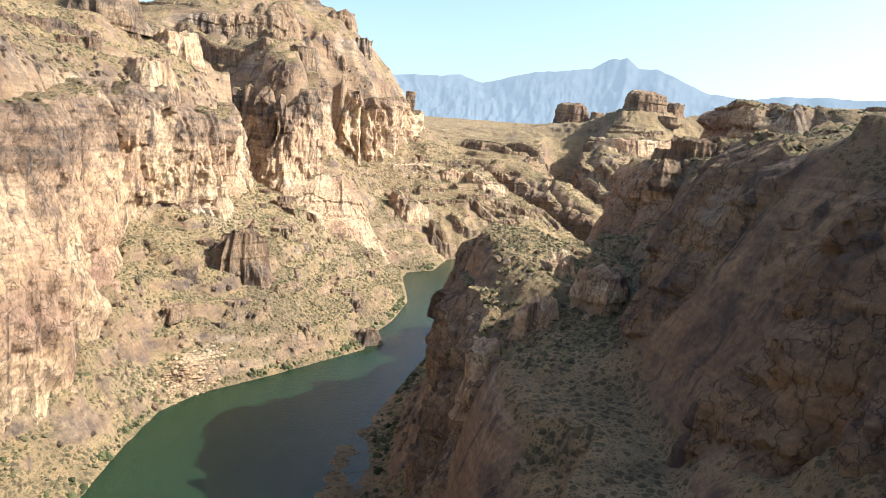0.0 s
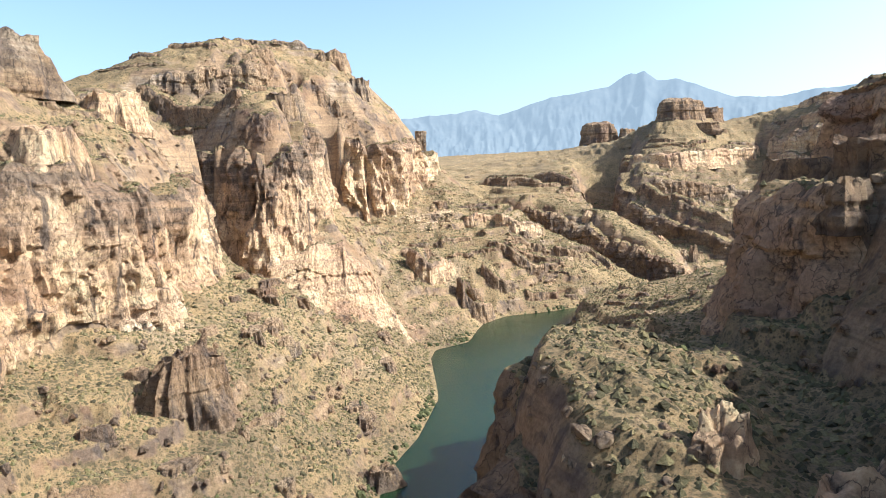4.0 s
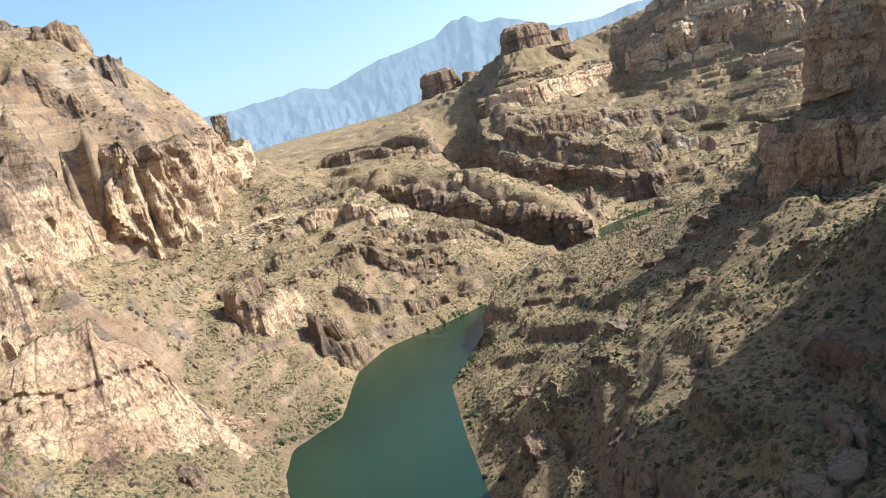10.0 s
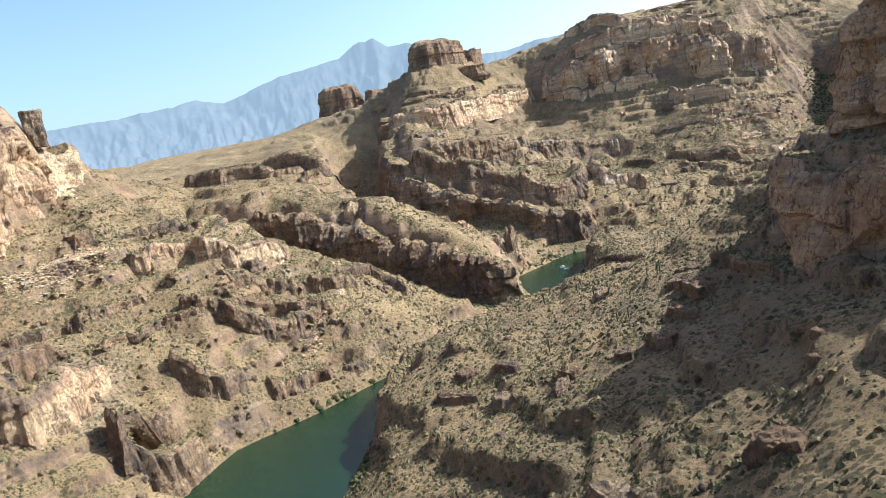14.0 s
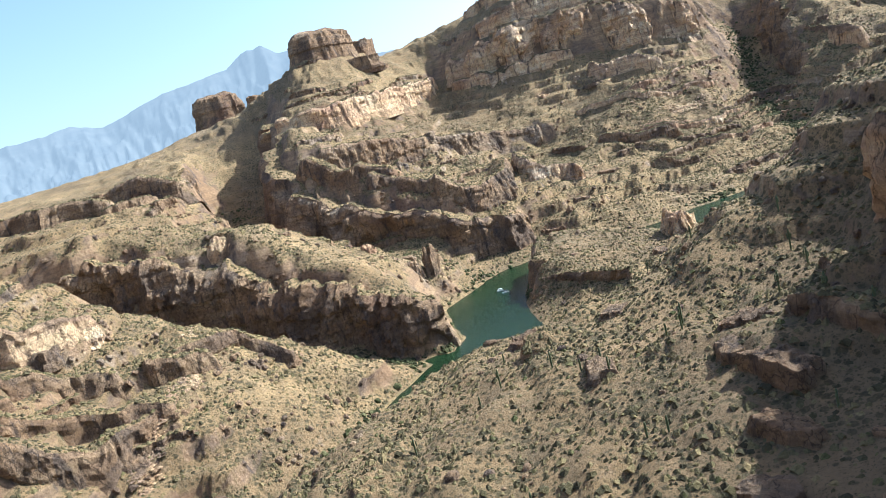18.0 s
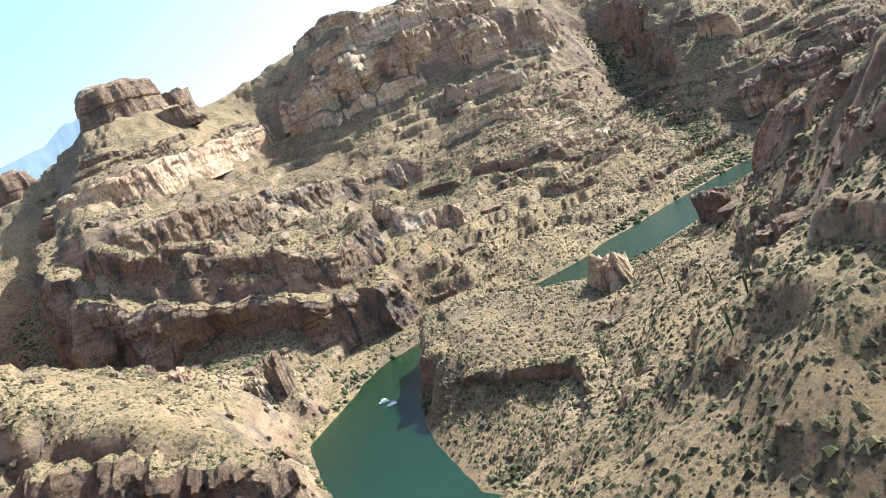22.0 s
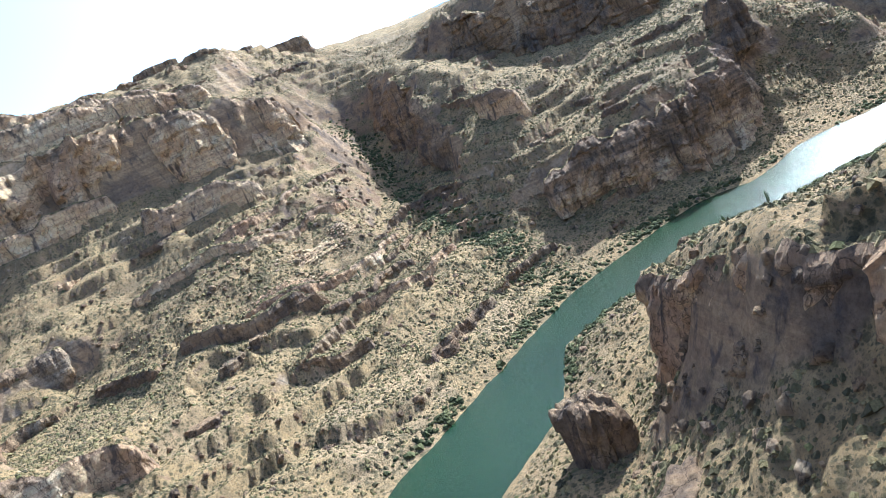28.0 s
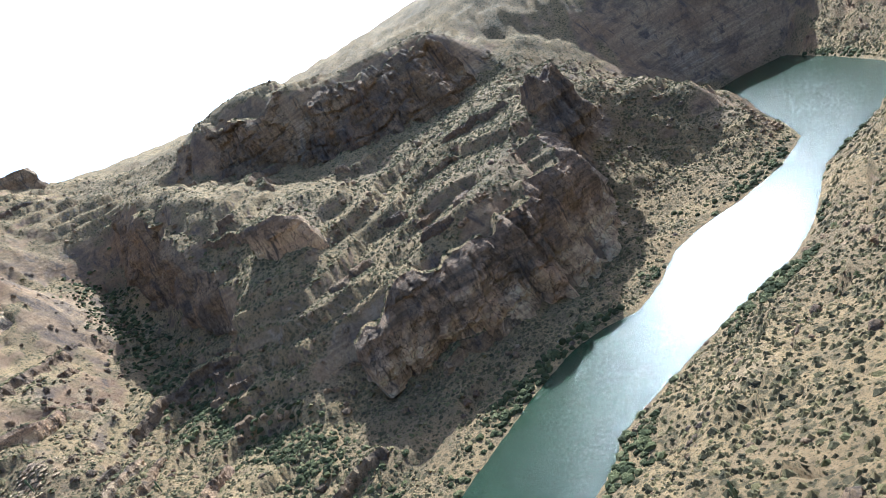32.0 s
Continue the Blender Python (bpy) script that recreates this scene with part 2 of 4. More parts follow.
# cliffs: foot line with foot and top heights (x, y, foot, top); the rock is on the walker's left
CLIFFS = dict(
    cliff_slab=[(-163, 642, 68, 80), (-122, 634, 50, 92), (-82, 643, 32, 88), (-54, 664, 14, 66), (-41, 692, 2, 24)],
    # the last two points lie out of view, added to throw shade
    cliff_rib=[(100, 318, 98, 128), (88, 285, 93, 133), (76, 250, 92, 138), (66, 215, 90, 139), (58, 170, 80, 140), (54, 110, 72, 141), (50, 40, 66, 142), (46, -50, 60, 144)],
    cliff_cave=[(-152, 205, 22, 128), (-142, 250, 24, 128), (-150, 300, 34, 132), (-168, 345, 52, 138), (-186, 395, 66, 146), (-174, 426, 70, 148), (-147, 462, 71, 140), (-150, 515, 77, 140), (-164, 565, 84, 142), (-180, 622, 92, 146)],
    cliff_great=[(-240, 700, 104, 176), (-206, 674, 86, 168), (-180, 656, 74, 160), (-160, 650, 70, 156), (-144, 655, 80, 155), (-128, 672, 90, 164), (-118, 704, 104, 175), (-128, 760, 108, 192), (-142, 835, 112, 200), (-146, 885, 115, 195)],
    cliff_hoodoo=[(-146, 886, 115, 194), (-112, 890, 94, 180), (-84, 908, 96, 180), (-66, 960, 118, 184), (-52, 1016, 136, 187), (-40, 1062, 146, 176), (-44, 1110, 158, 174)],
    cliff_mesa=[(262, 530, 112, 171), (205, 508, 106, 171), (167, 484, 106, 174), (156, 457, 112, 174), (162, 415, 118, 172), (182, 360, 130, 168)],
    cliff_tower=[(150, 425, 84, 128), (118, 402, 82, 130), (95, 374, 88, 131), (84, 345, 96, 133), (90, 305, 104, 135)],
    cliff_spire=[(330, 716, 100, 112), (304, 700, 108, 124), (291, 686, 114, 142), (290, 660, 118, 160), (294, 625, 122, 172), (300, 560, 126, 176)],
    cliff_outcrop=[(315, 742, 70, 92), (288, 724, 66, 96), (262, 702, 62, 98), (252, 678, 66, 98), (250, 635, 72, 100), (245, 585, 78, 104)],
    cliff_ridge=[(70, 352, 60, 84), (34, 340, 40, 88), (10, 322, 22, 90), (2, 294, 16, 88), (3, 250, 18, 80), (7, 205, 20, 70), (8, 150, 20, 58), (8, 90, 20, 48), (8, -20, 18, 40)],
    cliff_bend=[(575, 942, 16, 38), (545, 928, 22, 46), (517, 911, 34, 56), (497, 888, 46, 66), (475, 864, 58, 72), (455, 850, 66, 78), (430, 836, 74, 86)],
    cliff_gorge=[(55, 1118, 70, 98), (100, 1096, 56, 90), (140, 1074, 42, 80), (160, 1052, 32, 68), (178, 1030, 24, 56), (202, 1000, 10, 46), (228, 978, 4, 36), (254, 958, 1, 26), (266, 966, 1, 18)],
    cliff_inlet=[(300, 1500, 136, 176), (278, 1436, 104, 164), (258, 1370, 68, 150), (240, 1290, 48, 124), (242, 1226, 40, 92), (268, 1190, 38, 80), (298, 1158, 34, 66), (330, 1124, 26, 54), (356, 1096, 8, 38), (385, 1090, 8, 36), (420, 1098, 14, 34)],
    cliff_west_inlet=[(194, 1180, 44, 92), (182, 1240, 50, 108), (182, 1310, 58, 122), (190, 1390, 76, 136), (210, 1460, 104, 154)],
    cliff_band=[(288, 1404, 150, 172), (322, 1372, 148, 172), (372, 1370, 146, 174), (430, 1404, 148, 177), (490, 1450, 152, 180), (545, 1496, 158, 184), (575, 1528, 164, 186)],
    cliff_step=[(295, 1262, 104, 128), (350, 1268, 102, 126), (420, 1276, 88, 112), (470, 1282, 80, 104), (520, 1278, 72, 94), (560, 1262, 66, 90)],
    cliff_east=[(572, 1500, 172, 204), (585, 1440, 168, 206), (613, 1382, 162, 216), (675, 1342, 155, 214), (735, 1306, 148, 206), (790, 1276, 142, 196), (830, 1262, 140, 190)],
    cliff_ravine=[(945, 1290, 128, 172), (890, 1218, 98, 152), (850, 1180, 76, 124), (826, 1145, 60, 94)],
    cliff_pool=[(402, 1034, 1, 20), (372, 1038, 1, 24), (352, 1010, 1, 25), (330, 985, 1, 20)],
    cliff_massif=[(1012, 1250, 168, 200), (995, 1175, 146, 190), (990, 1115, 124, 180), (1012, 1066, 116, 166), (1052, 1030, 112, 162), (1100, 1000, 114, 164)],
    cliff_point=[(262, 891, 1, 7), (240, 889, 1, 14), (215, 885, 1, 20), (170, 863, 1, 21), (132, 843, 1, 20), (113, 817, 1, 22), (104, 796, 1, 20), (92, 768, 1, 10)],
    cliff_peak=[(-312, 800, 222, 250), (-262, 812, 224, 256), (-222, 842, 226, 262), (-200, 872, 228, 264), (-192, 920, 236, 266)],
    cliff_spur=[(768, 1064, 28, 40), (778, 1030, 22, 56), (793, 995, 13, 56), (815, 962, 7, 56), (845, 940, 7, 58), (890, 936, 16, 72), (950, 932, 34, 90)],
)


def densify(line, step):
    out = []
    for a, b in zip(line, line[1:]):
        n = max(1, int(math.dist(a[:2], b[:2]) / step))
        out += [tuple(p + (q - p) * k / n for p, q in zip(a, b)) for k in range(n)]
    return out + [tuple(line[-1])]


def offset(line, d):
    """The line moved d metres to the walker's left."""
    out = []
    for k, p in enumerate(line):
        a, b = line[max(0, k - 1)], line[min(len(line) - 1, k + 1)]
        tx, ty = b[0] - a[0], b[1] - a[1]
        n = math.hypot(tx, ty) or 1
        dd = d(p) if callable(d) else d
        out.append((p[0] - ty / n * dd, p[1] + tx / n * dd, *p[2:]))
    return out


control = [(x, y, -9.0) for x, y in densify(RIVER, 16)]
for bank in (BANK_L, BANK_L2, BANK_R, BANK_R2):
    control += [(x, y, 0.6) for x, y in densify(bank, 12)]
for line in FORMS.values():
    control += densify(line, 20)
# room behind the faces with deep alcoves, in metres
DEEP = dict(cliff_cave=9, cliff_great=9, cliff_hoodoo=8, cliff_mesa=6, cliff_tower=5, cliff_east=9, cliff_ravine=8, cliff_spur=6, cliff_gorge=4, cliff_inlet=11, cliff_massif=8)
for name, line in CLIFFS.items():
    d = densify(line, 12)
    control += [(p[0], p[1], p[2]) for p in offset(d, 0)]
    deep = DEEP.get(name, 0)
    if deep:
        control += [(p[0], p[1], p[2] + 1) for p in offset(d, deep)]
    run = dict(cliff_slab=0.75, cliff_rib=0.45).get(name, 0.12)
    control += [(p[0], p[1], p[3] - (4 if run > 0.5 else 0)) for p in offset(d, lambda p: 7 + 1.3 * deep + run * (p[3] - p[2]))]
control = np.array(control)
# keep one of any two that lie closer than 3 m
order, kept = {}, []
for k, p in enumerate(control):
    key = (round(p[0] / 4), round(p[1] / 4))
    if key not in order:
        order[key] = k
        kept.append(k)
control = control[kept]
cxy = control[:, :2]
K = np.sqrt(((cxy[:, None] - cxy[None]) ** 2).sum(2))
n = len(control)
big = np.zeros((n + 3, n + 3))
big[:n, :n] = K - np.eye(n) * 1.5
big[:n, n], big[n, :n] = 1, 1
big[:n, n + 1:], big[n + 1:, :n] = cxy / 1000, cxy.T / 1000
weights = np.linalg.solve(big, np.concatenate([control[:, 2], np.zeros(3)]))


def base_height(x, y):
    shape = np.shape(x)
    x, y = np.ravel(x).astype(np.float32), np.ravel(y).astype(np.float32)
    out = np.empty(len(x), np.float32)
    cx, cy, w = cxy[:, 0].astype(np.float32), cxy[:, 1].astype(np.float32), weights[:n].astype(np.float32)
    for s in range(0, len(x), 8000):
        e = s + 8000
        dd = np.sqrt((x[s:e, None] - cx) ** 2 + (y[s:e, None] - cy) ** 2)
        out[s:e] = dd @ w + weights[n] + weights[n + 1] * x[s:e] / 1000 + weights[n + 2] * y[s:e] / 1000
    return out.reshape(shape).astype(np.float64)


def spread(lo, a, b, hi, fine, growth):
    """Even steps between a and b, and ever wider ones out to lo and hi."""
    mid = list(np.arange(a, b, fine))
    up, s, v = [], fine, b
    while v < hi:
        up.append(v)
        s *= growth
        v += s
    down, s, v = [], fine, a
    while v > lo:
        s *= growth
        v -= s
        down.append(v)
    return np.array(down[::-1] + mid + up + [hi])


gx = spread(-3600, -270, 1060, 4700, 2.6, 1.045)
gy = spread(-1200, 190, 1420, 4900, 2.6, 1.04)
GX, GY = np.meshgrid(gx, gy)
# wobble the base a little so that lines of the plan are not straight
wx = 5.0 * fbm(GX / 42, GY / 42, None, 3, 11)
wy = 5.0 * fbm(GX / 42, GY / 42, None, 3, 23)
H0 = base_height(GX, GY)
HW = base_height(GX + wx, GY + wy)
near_water = smooth(0.5, 9.0, H0)
H = H0 + (HW - H0) * near_water
gy_, gx_ = np.gradient(H, gy, gx)
SLOPE = np.hypot(gx_, gy_)
steep = smooth(0.12, 0.9, SLOPE)
gully = ridged(GX / 74 + 0.4 * fbm(GX / 60, GY / 60, None, 2, 5), GY / 74, 3, 31)
H = H + near_water * (0.6 + steep) * 2.6 * gully
H = H + near_water * 2.2 * fbm(GX / 26, GY / 26, None, 3, 41)
H = H + near_water * (0.35 + 0.9 * steep) * 0.6 * fbm(GX / 8.0, GY / 8.0, None, 3, 51)
H = H + near_water * (0.25 + 1.0 * steep) * 0.38 * fbm(GX / 5.2, GY / 5.2, None, 2, 57)
# ledges of the level beds, worn away on the peninsula
gentle = 1 - 0.7 * smooth(130, 70, np.hypot(GX - 205, (GY - 775) * 0.9))
bed = 10.5
lift = 0.9 * fbm(GX / 120, GY / 120, None, 3, 61) * bed
q = (H + lift) / bed
f = q - np.floor(q)
step = np.floor(q) + smooth(0.40, 0.56, f) * 0.78 + 0.22 * f
share = smooth(-0.45, 0.15, fbm(GX / 70, GY / 70, None, 3, 71)) * near_water * smooth(0.10, 0.32, SLOPE) * smooth(1.25, 0.75, SLOPE) * 0.9 * gentle
H = H + (step * bed - lift - H) * share
q = (H + 0.5 * lift) / 4.6
f = q - np.floor(q)
step = np.floor(q) + smooth(0.38, 0.62, f)
share = smooth(-0.1, 0.4, fbm(GX / 34, GY / 34, None, 3, 83)) * near_water * smooth(0.14, 0.32, SLOPE) * smooth(1.1, 0.7, SLOPE) * 0.6 * gentle
H = H + (step * 4.6 - 0.5 * lift - H) * share
H = np.where(H0 < 0.5, np.minimum(H, H0), H)


# ---------------------------------------------------------------- materials
def material(name):
    m = bpy.data.materials.new(name)
    m.use_nodes = True
    return m, m.node_tree, m.node_tree.nodes["Principled BSDF"]


def node(nt, kind, **kw):
    nd = nt.nodes.new(kind)
    for key, v in kw.items():
        if key == "op":
            nd.operation = v
        elif key == "blend":
            nd.blend_type, nd.data_type = v, "RGBA"
    return nd


def tex_noise(nt, vec, scale, detail=4, rough=0.6, distort=0.0):
    nd = nt.nodes.new("ShaderNodeTexNoise")
    nd.inputs["Scale"].default_value, nd.inputs["Detail"].default_value = scale, detail
    nd.inputs["Roughness"].default_value, nd.inputs["Distortion"].default_value = rough, distort
    nt.links.new(vec, nd.inputs["Vector"])
    return nd.outputs["Fac"]


def ramp(nt, fac, stops):
    nd = nt.nodes.new("ShaderNodeValToRGB")
    e = nd.color_ramp.elements
    while len(e) > 1:
        e.remove(e[-1])
    e[0].position, e[0].color = stops[0][0], (*stops[0][1], 1)
    for p, c in stops[1:]:
        e.new(p).color = (*c, 1)
    nt.links.new(fac, nd.inputs[0])
    return nd.outputs[0]


def grey(v):
    return (v, v, v)


def mix(nt, fac, a, b, blend="MIX"):
    nd = nt.nodes.new("ShaderNodeMix")
    nd.data_type, nd.blend_type = "RGBA", blend
    if isinstance(fac, float):
        nd.inputs[0].default_value = fac
    else:
        nt.links.new(fac, nd.inputs[0])
    for s, v in ((6, a), (7, b)):
        if isinstance(v, tuple):
            nd.inputs[s].default_value = (*v, 1)
        else:
            nt.links.new(v, nd.inputs[s])
    return nd.outputs[2]


def stretched(nt, vec, sx, sy, sz):
    nd = nt.nodes.new("ShaderNodeMapping")
    nd.inputs["Scale"].default_value = (sx, sy, sz)
    nt.links.new(vec, nd.inputs["Vector"])
    return nd.outputs[0]


def bump(nt, bsdf, height, strength, distance, below=None):
    nd = nt.nodes.new("ShaderNodeBump")
    nd.inputs["Strength"].default_value, nd.inputs["Distance"].default_value = strength, distance
    nt.links.new(height, nd.inputs["Height"])
    if below is not None:
        nt.links.new(below, nd.inputs["Normal"])
    nt.links.new(nd.outputs[0], bsdf.inputs["Normal"])
    return nd.outputs[0]


def half(nt, v):
    nd = nt.nodes.new("ShaderNodeMath")
    nd.operation, nd.inputs[1].default_value = "MULTIPLY", 0.5
    nt.links.new(v, nd.inputs[0])
    return nd.outputs[0]


def rock_colour(nt, pos, pale=1.0, weathered=None):
    """Volcanic rock: cream and orange beds, a brown weathered skin on the upper beds, black varnish that runs down, open joints."""
    streak = tex_noise(nt, stretched(nt, pos, 0.14, 0.14, 0.018), 1.0, 6, 0.62, 0.8)
    patch = tex_noise(nt, pos, 0.017, 5, 0.60, 0.4)
    skin = tex_noise(nt, pos, 0.040, 7, 0.66, 0.5)
    beds = tex_noise(nt, stretched(nt, pos, 0.015, 0.015, 0.26), 1.0, 5, 0.62, 0.4)
    grain = tex_noise(nt, pos, 0.55, 10, 0.78)
    k = pale
    c = ramp(nt, patch, [(0.32, (0.25 * k, 0.150 * k, 0.095 * k)), (0.42, (0.37 * k, 0.235 * k, 0.130 * k)), (0.50, (0.44 * k, 0.292 * k, 0.168 * k)), (0.58, (0.47 * k, 0.325 * k, 0.188 * k)), (0.66, (0.47 * k, 0.360 * k, 0.245 * k))])
    c = mix(nt, ramp(nt, beds, [(0.47, grey(0.0)), (0.55, grey(0.55))]), c, (0.27 * k, 0.175 * k, 0.110 * k))
    if weathered is not None:
        up = nt.nodes.new("ShaderNodeMath")
        up.operation = "MULTIPLY_ADD"
        up.inputs[1].default_value = 1.5
        nt.links.new(skin, up.inputs[0])
        nt.links.new(weathered, up.inputs[2])
        c = mix(nt, ramp(nt, half(nt, up.outputs[0]), [(0.545, grey(0.0)), (0.66, grey(0.88))]), c, ramp(nt, beds, [(0.42, (0.285, 0.186, 0.116)), (0.50, (0.220, 0.146, 0.094)), (0.58, (0.150, 0.108, 0.074))]))
    else:
        c = mix(nt, ramp(nt, skin, [(0.50, grey(0.0)), (0.60, grey(0.7))]), c, (0.130 * k + 0.02, 0.098 * k + 0.015, 0.076 * k + 0.012))
    c = mix(nt, ramp(nt, streak, [(0.56, grey(0.0)), (0.65, grey(0.80))]), c, (0.085, 0.068, 0.058))
    c = mix(nt, 0.42, c, ramp(nt, grain, [(0.34, grey(0.20)), (0.62, grey(0.98))]), "OVERLAY")
    joints = nt.nodes.new("ShaderNodeTexVoronoi")
    joints.feature = "DISTANCE_TO_EDGE"
    joints.inputs["Scale"].default_value = 1.0
    warp = nt.nodes.new("ShaderNodeVectorMath")
    warp.operation = "ADD"
    nt.links.new(stretched(nt, pos, 0.20, 0.20, 0.09), warp.inputs[0])
    n = nt.nodes.new("ShaderNodeTexNoise")
    n.inputs["Scale"].default_value, n.inputs["Detail"].default_value = 0.35, 4
    nt.links.new(pos, n.inputs["Vector"])
    nt.links.new(n.outputs["Color"], warp.inputs[1])
    nt.links.new(warp.outputs[0], joints.inputs["Vector"])
    gap = ramp(nt, joints.outputs["Distance"], [(0.0, grey(0.0)), (0.05, grey(1.0))])
    return c, gap, grain


def make_ground():
    m, nt, b = material("desert_ground")
    geo = nt.nodes.new("ShaderNodeNewGeometry")
    pos = geo.outputs["Position"]
    sep = nt.nodes.new("ShaderNodeSeparateXYZ")
    nt.links.new(geo.outputs["Normal"], sep.inputs[0])
    rock, gap, grain = rock_colour(nt, pos, 0.66)
    big = tex_noise(nt, pos, 0.012, 4, 0.55)
    mid = tex_noise(nt, pos, 0.10, 8, 0.72)
    fine = tex_noise(nt, pos, 0.60, 9, 0.78)
    speck = tex_noise(nt, pos, 1.5, 5, 0.7)
    soil = ramp(nt, big, [(0.34, (0.235, 0.160, 0.088)), (0.48, (0.315, 0.210, 0.104)), (0.60, (0.360, 0.248, 0.120)), (0.70, (0.385, 0.268, 0.158))])
    soil = mix(nt, ramp(nt, mid, [(0.46, grey(0.0)), (0.62, grey(0.70))]), soil, (0.180, 0.130, 0.076))
    soil = mix(nt, ramp(nt, mid, [(0.30, grey(0.65)), (0.42, grey(0.0))]), soil, (0.395, 0.268, 0.160))
    soil = mix(nt, ramp(nt, fine, [(0.50, grey(0.0)), (0.62, grey(0.65))]), soil, (0.150, 0.112, 0.062))
    soil = mix(nt, ramp(nt, speck, [(0.54, grey(0.0)), (0.62, grey(0.80))]), soil, (0.095, 0.080, 0.046))
    leaf = ramp(nt, fine, [(0.38, (0.155, 0.122, 0.062)), (0.50, (0.100, 0.083, 0.044)), (0.62, (0.050, 0.046, 0.028))])
    cover = tex_noise(nt, pos, 0.045, 5, 0.65)
    for size, edge in ((0.40, 0.60), (0.95, 0.53)):
        tuft = nt.nodes.new("ShaderNodeTexVoronoi")
        tuft.inputs["Scale"].default_value = size
        nt.links.new(pos, tuft.inputs["Vector"])
        ragged = nt.nodes.new("ShaderNodeMath")
        ragged.operation, ragged.inputs[1].default_value = "MULTIPLY_ADD", 0.45
        nt.links.new(speck, ragged.inputs[0])
        nt.links.new(tuft.outputs["Distance"], ragged.inputs[2])
        sparse = nt.nodes.new("ShaderNodeMath")
        sparse.operation, sparse.inputs[1].default_value = "MULTIPLY_ADD", -0.9
        nt.links.new(cover, sparse.inputs[0])
        nt.links.new(ragged.outputs[0], sparse.inputs[2])
        soil = mix(nt, ramp(nt, sparse.outputs[0], [(edge - 0.535, grey(0.86)), (edge - 0.43, grey(0.0))]), soil, leaf)
    tilt = nt.nodes.new("ShaderNodeMath")
    tilt.operation = "ADD"
    wob = nt.nodes.new("ShaderNodeMath")
    wob.operation, wob.inputs[1].default_value = "MULTIPLY", 0.45
    nt.links.new(mid, wob.inputs[0])
    nt.links.new(sep.outputs[2], tilt.inputs[0])
    nt.links.new(wob.outputs[0], tilt.inputs[1])
    is_soil = ramp(nt, tilt.outputs[0], [(0.80, grey(0.0)), (0.90, grey(1.0))])
    col = mix(nt, is_soil, rock, soil)
    nt.links.new(col, b.inputs["Base Color"])
    b.inputs["Roughness"].default_value = 0.95
    b.inputs["Specular IOR Level"].default_value = 0.12
    n1 = bump(nt, b, tex_noise(nt, pos, 0.22, 9, 0.72), 1.0, 1.9)
    bump(nt, b, fine, 1.0, 0.75, n1)
    return m


def make_rock(name, pale, layered=False):
    m, nt, b = material(name)
    geo = nt.nodes.new("ShaderNodeNewGeometry")
    pos = geo.outputs["Position"]
    bed = nt.nodes.new("ShaderNodeAttribute")
    bed.attribute_name = "bed"
    col, gap, grain = rock_colour(nt, pos, pale, bed.outputs["Fac"] if layered else None)
    nt.links.new(mix(nt, ramp(nt, gap, [(0.0, grey(0.70)), (0.8, grey(0.0))]), col, (0.05, 0.04, 0.034)), b.inputs["Base Color"])
    b.inputs["Roughness"].default_value = 0.92
    b.inputs["Specular IOR Level"].default_value = 0.15
    n1 = bump(nt, b, tex_noise(nt, stretched(nt, pos, 0.35, 0.35, 0.11), 1.0, 9, 0.74, 0.6), 1.0, 3.2)
    n2 = bump(nt, b, gap, 0.8, 0.8, n1)
    bump(nt, b, grain, 1.0, 1.0, n2)
    return m


def make_water():
    m, nt, b = material("lake_water")
    pos = nt.nodes.new("ShaderNodeNewGeometry").outputs["Position"]
    murk = tex_noise(nt, pos, 0.012, 3, 0.5)
    nt.links.new(ramp(nt, murk, [(0.3, (0.007, 0.022, 0.009)), (0.7, (0.012, 0.032, 0.013))]), b.inputs["Base Color"])
    b.inputs["Roughness"].default_value = 0.16
    b.inputs["IOR"].default_value = 1.33
    n1 = bump(nt, b, tex_noise(nt, stretched(nt, pos, 0.6, 0.35, 0.5), 1.0, 6, 0.70), 1.0, 0.35)
    bump(nt, b, tex_noise(nt, pos, 0.05, 3, 0.5), 0.25, 0.5, n1)
    return m


MAT_GROUND, MAT_WATER = make_ground(), make_water()
MAT_ROCK, MAT_DARK = make_rock("cliff_rock", 1.40, True), make_rock("brown_rock", 0.72)


def mesh_object(name, verts, faces, mat, shade=True):
    """verts (n, 3) and faces (m, 4) or (m, 3) as arrays, in one go."""
    verts, faces = np.asarray(verts, np.float32), np.asarray(faces, np.int32)
    me = bpy.data.meshes.new(name)
    me.vertices.add(len(verts))
    me.vertices.foreach_set("co", verts.ravel())
    k = faces.shape[1]
    me.loops.add(faces.size)
    me.loops.foreach_set("vertex_index", faces.ravel())
    me.polygons.add(len(faces))
    me.polygons.foreach_set("loop_start", np.arange(0, faces.size, k, dtype=np.int32))
    me.polygons.foreach_set("use_smooth", np.full(len(faces), shade))
    me.update(calc_edges=True)
    me.materials.append(mat)
    return new(name, me)


def grid_faces(rows, cols):
    i = np.arange((rows - 1) * cols).reshape(rows - 1, cols)[:, :-1].ravel()
    return np.stack([i, i + 1, i + cols + 1, i + cols], 1)


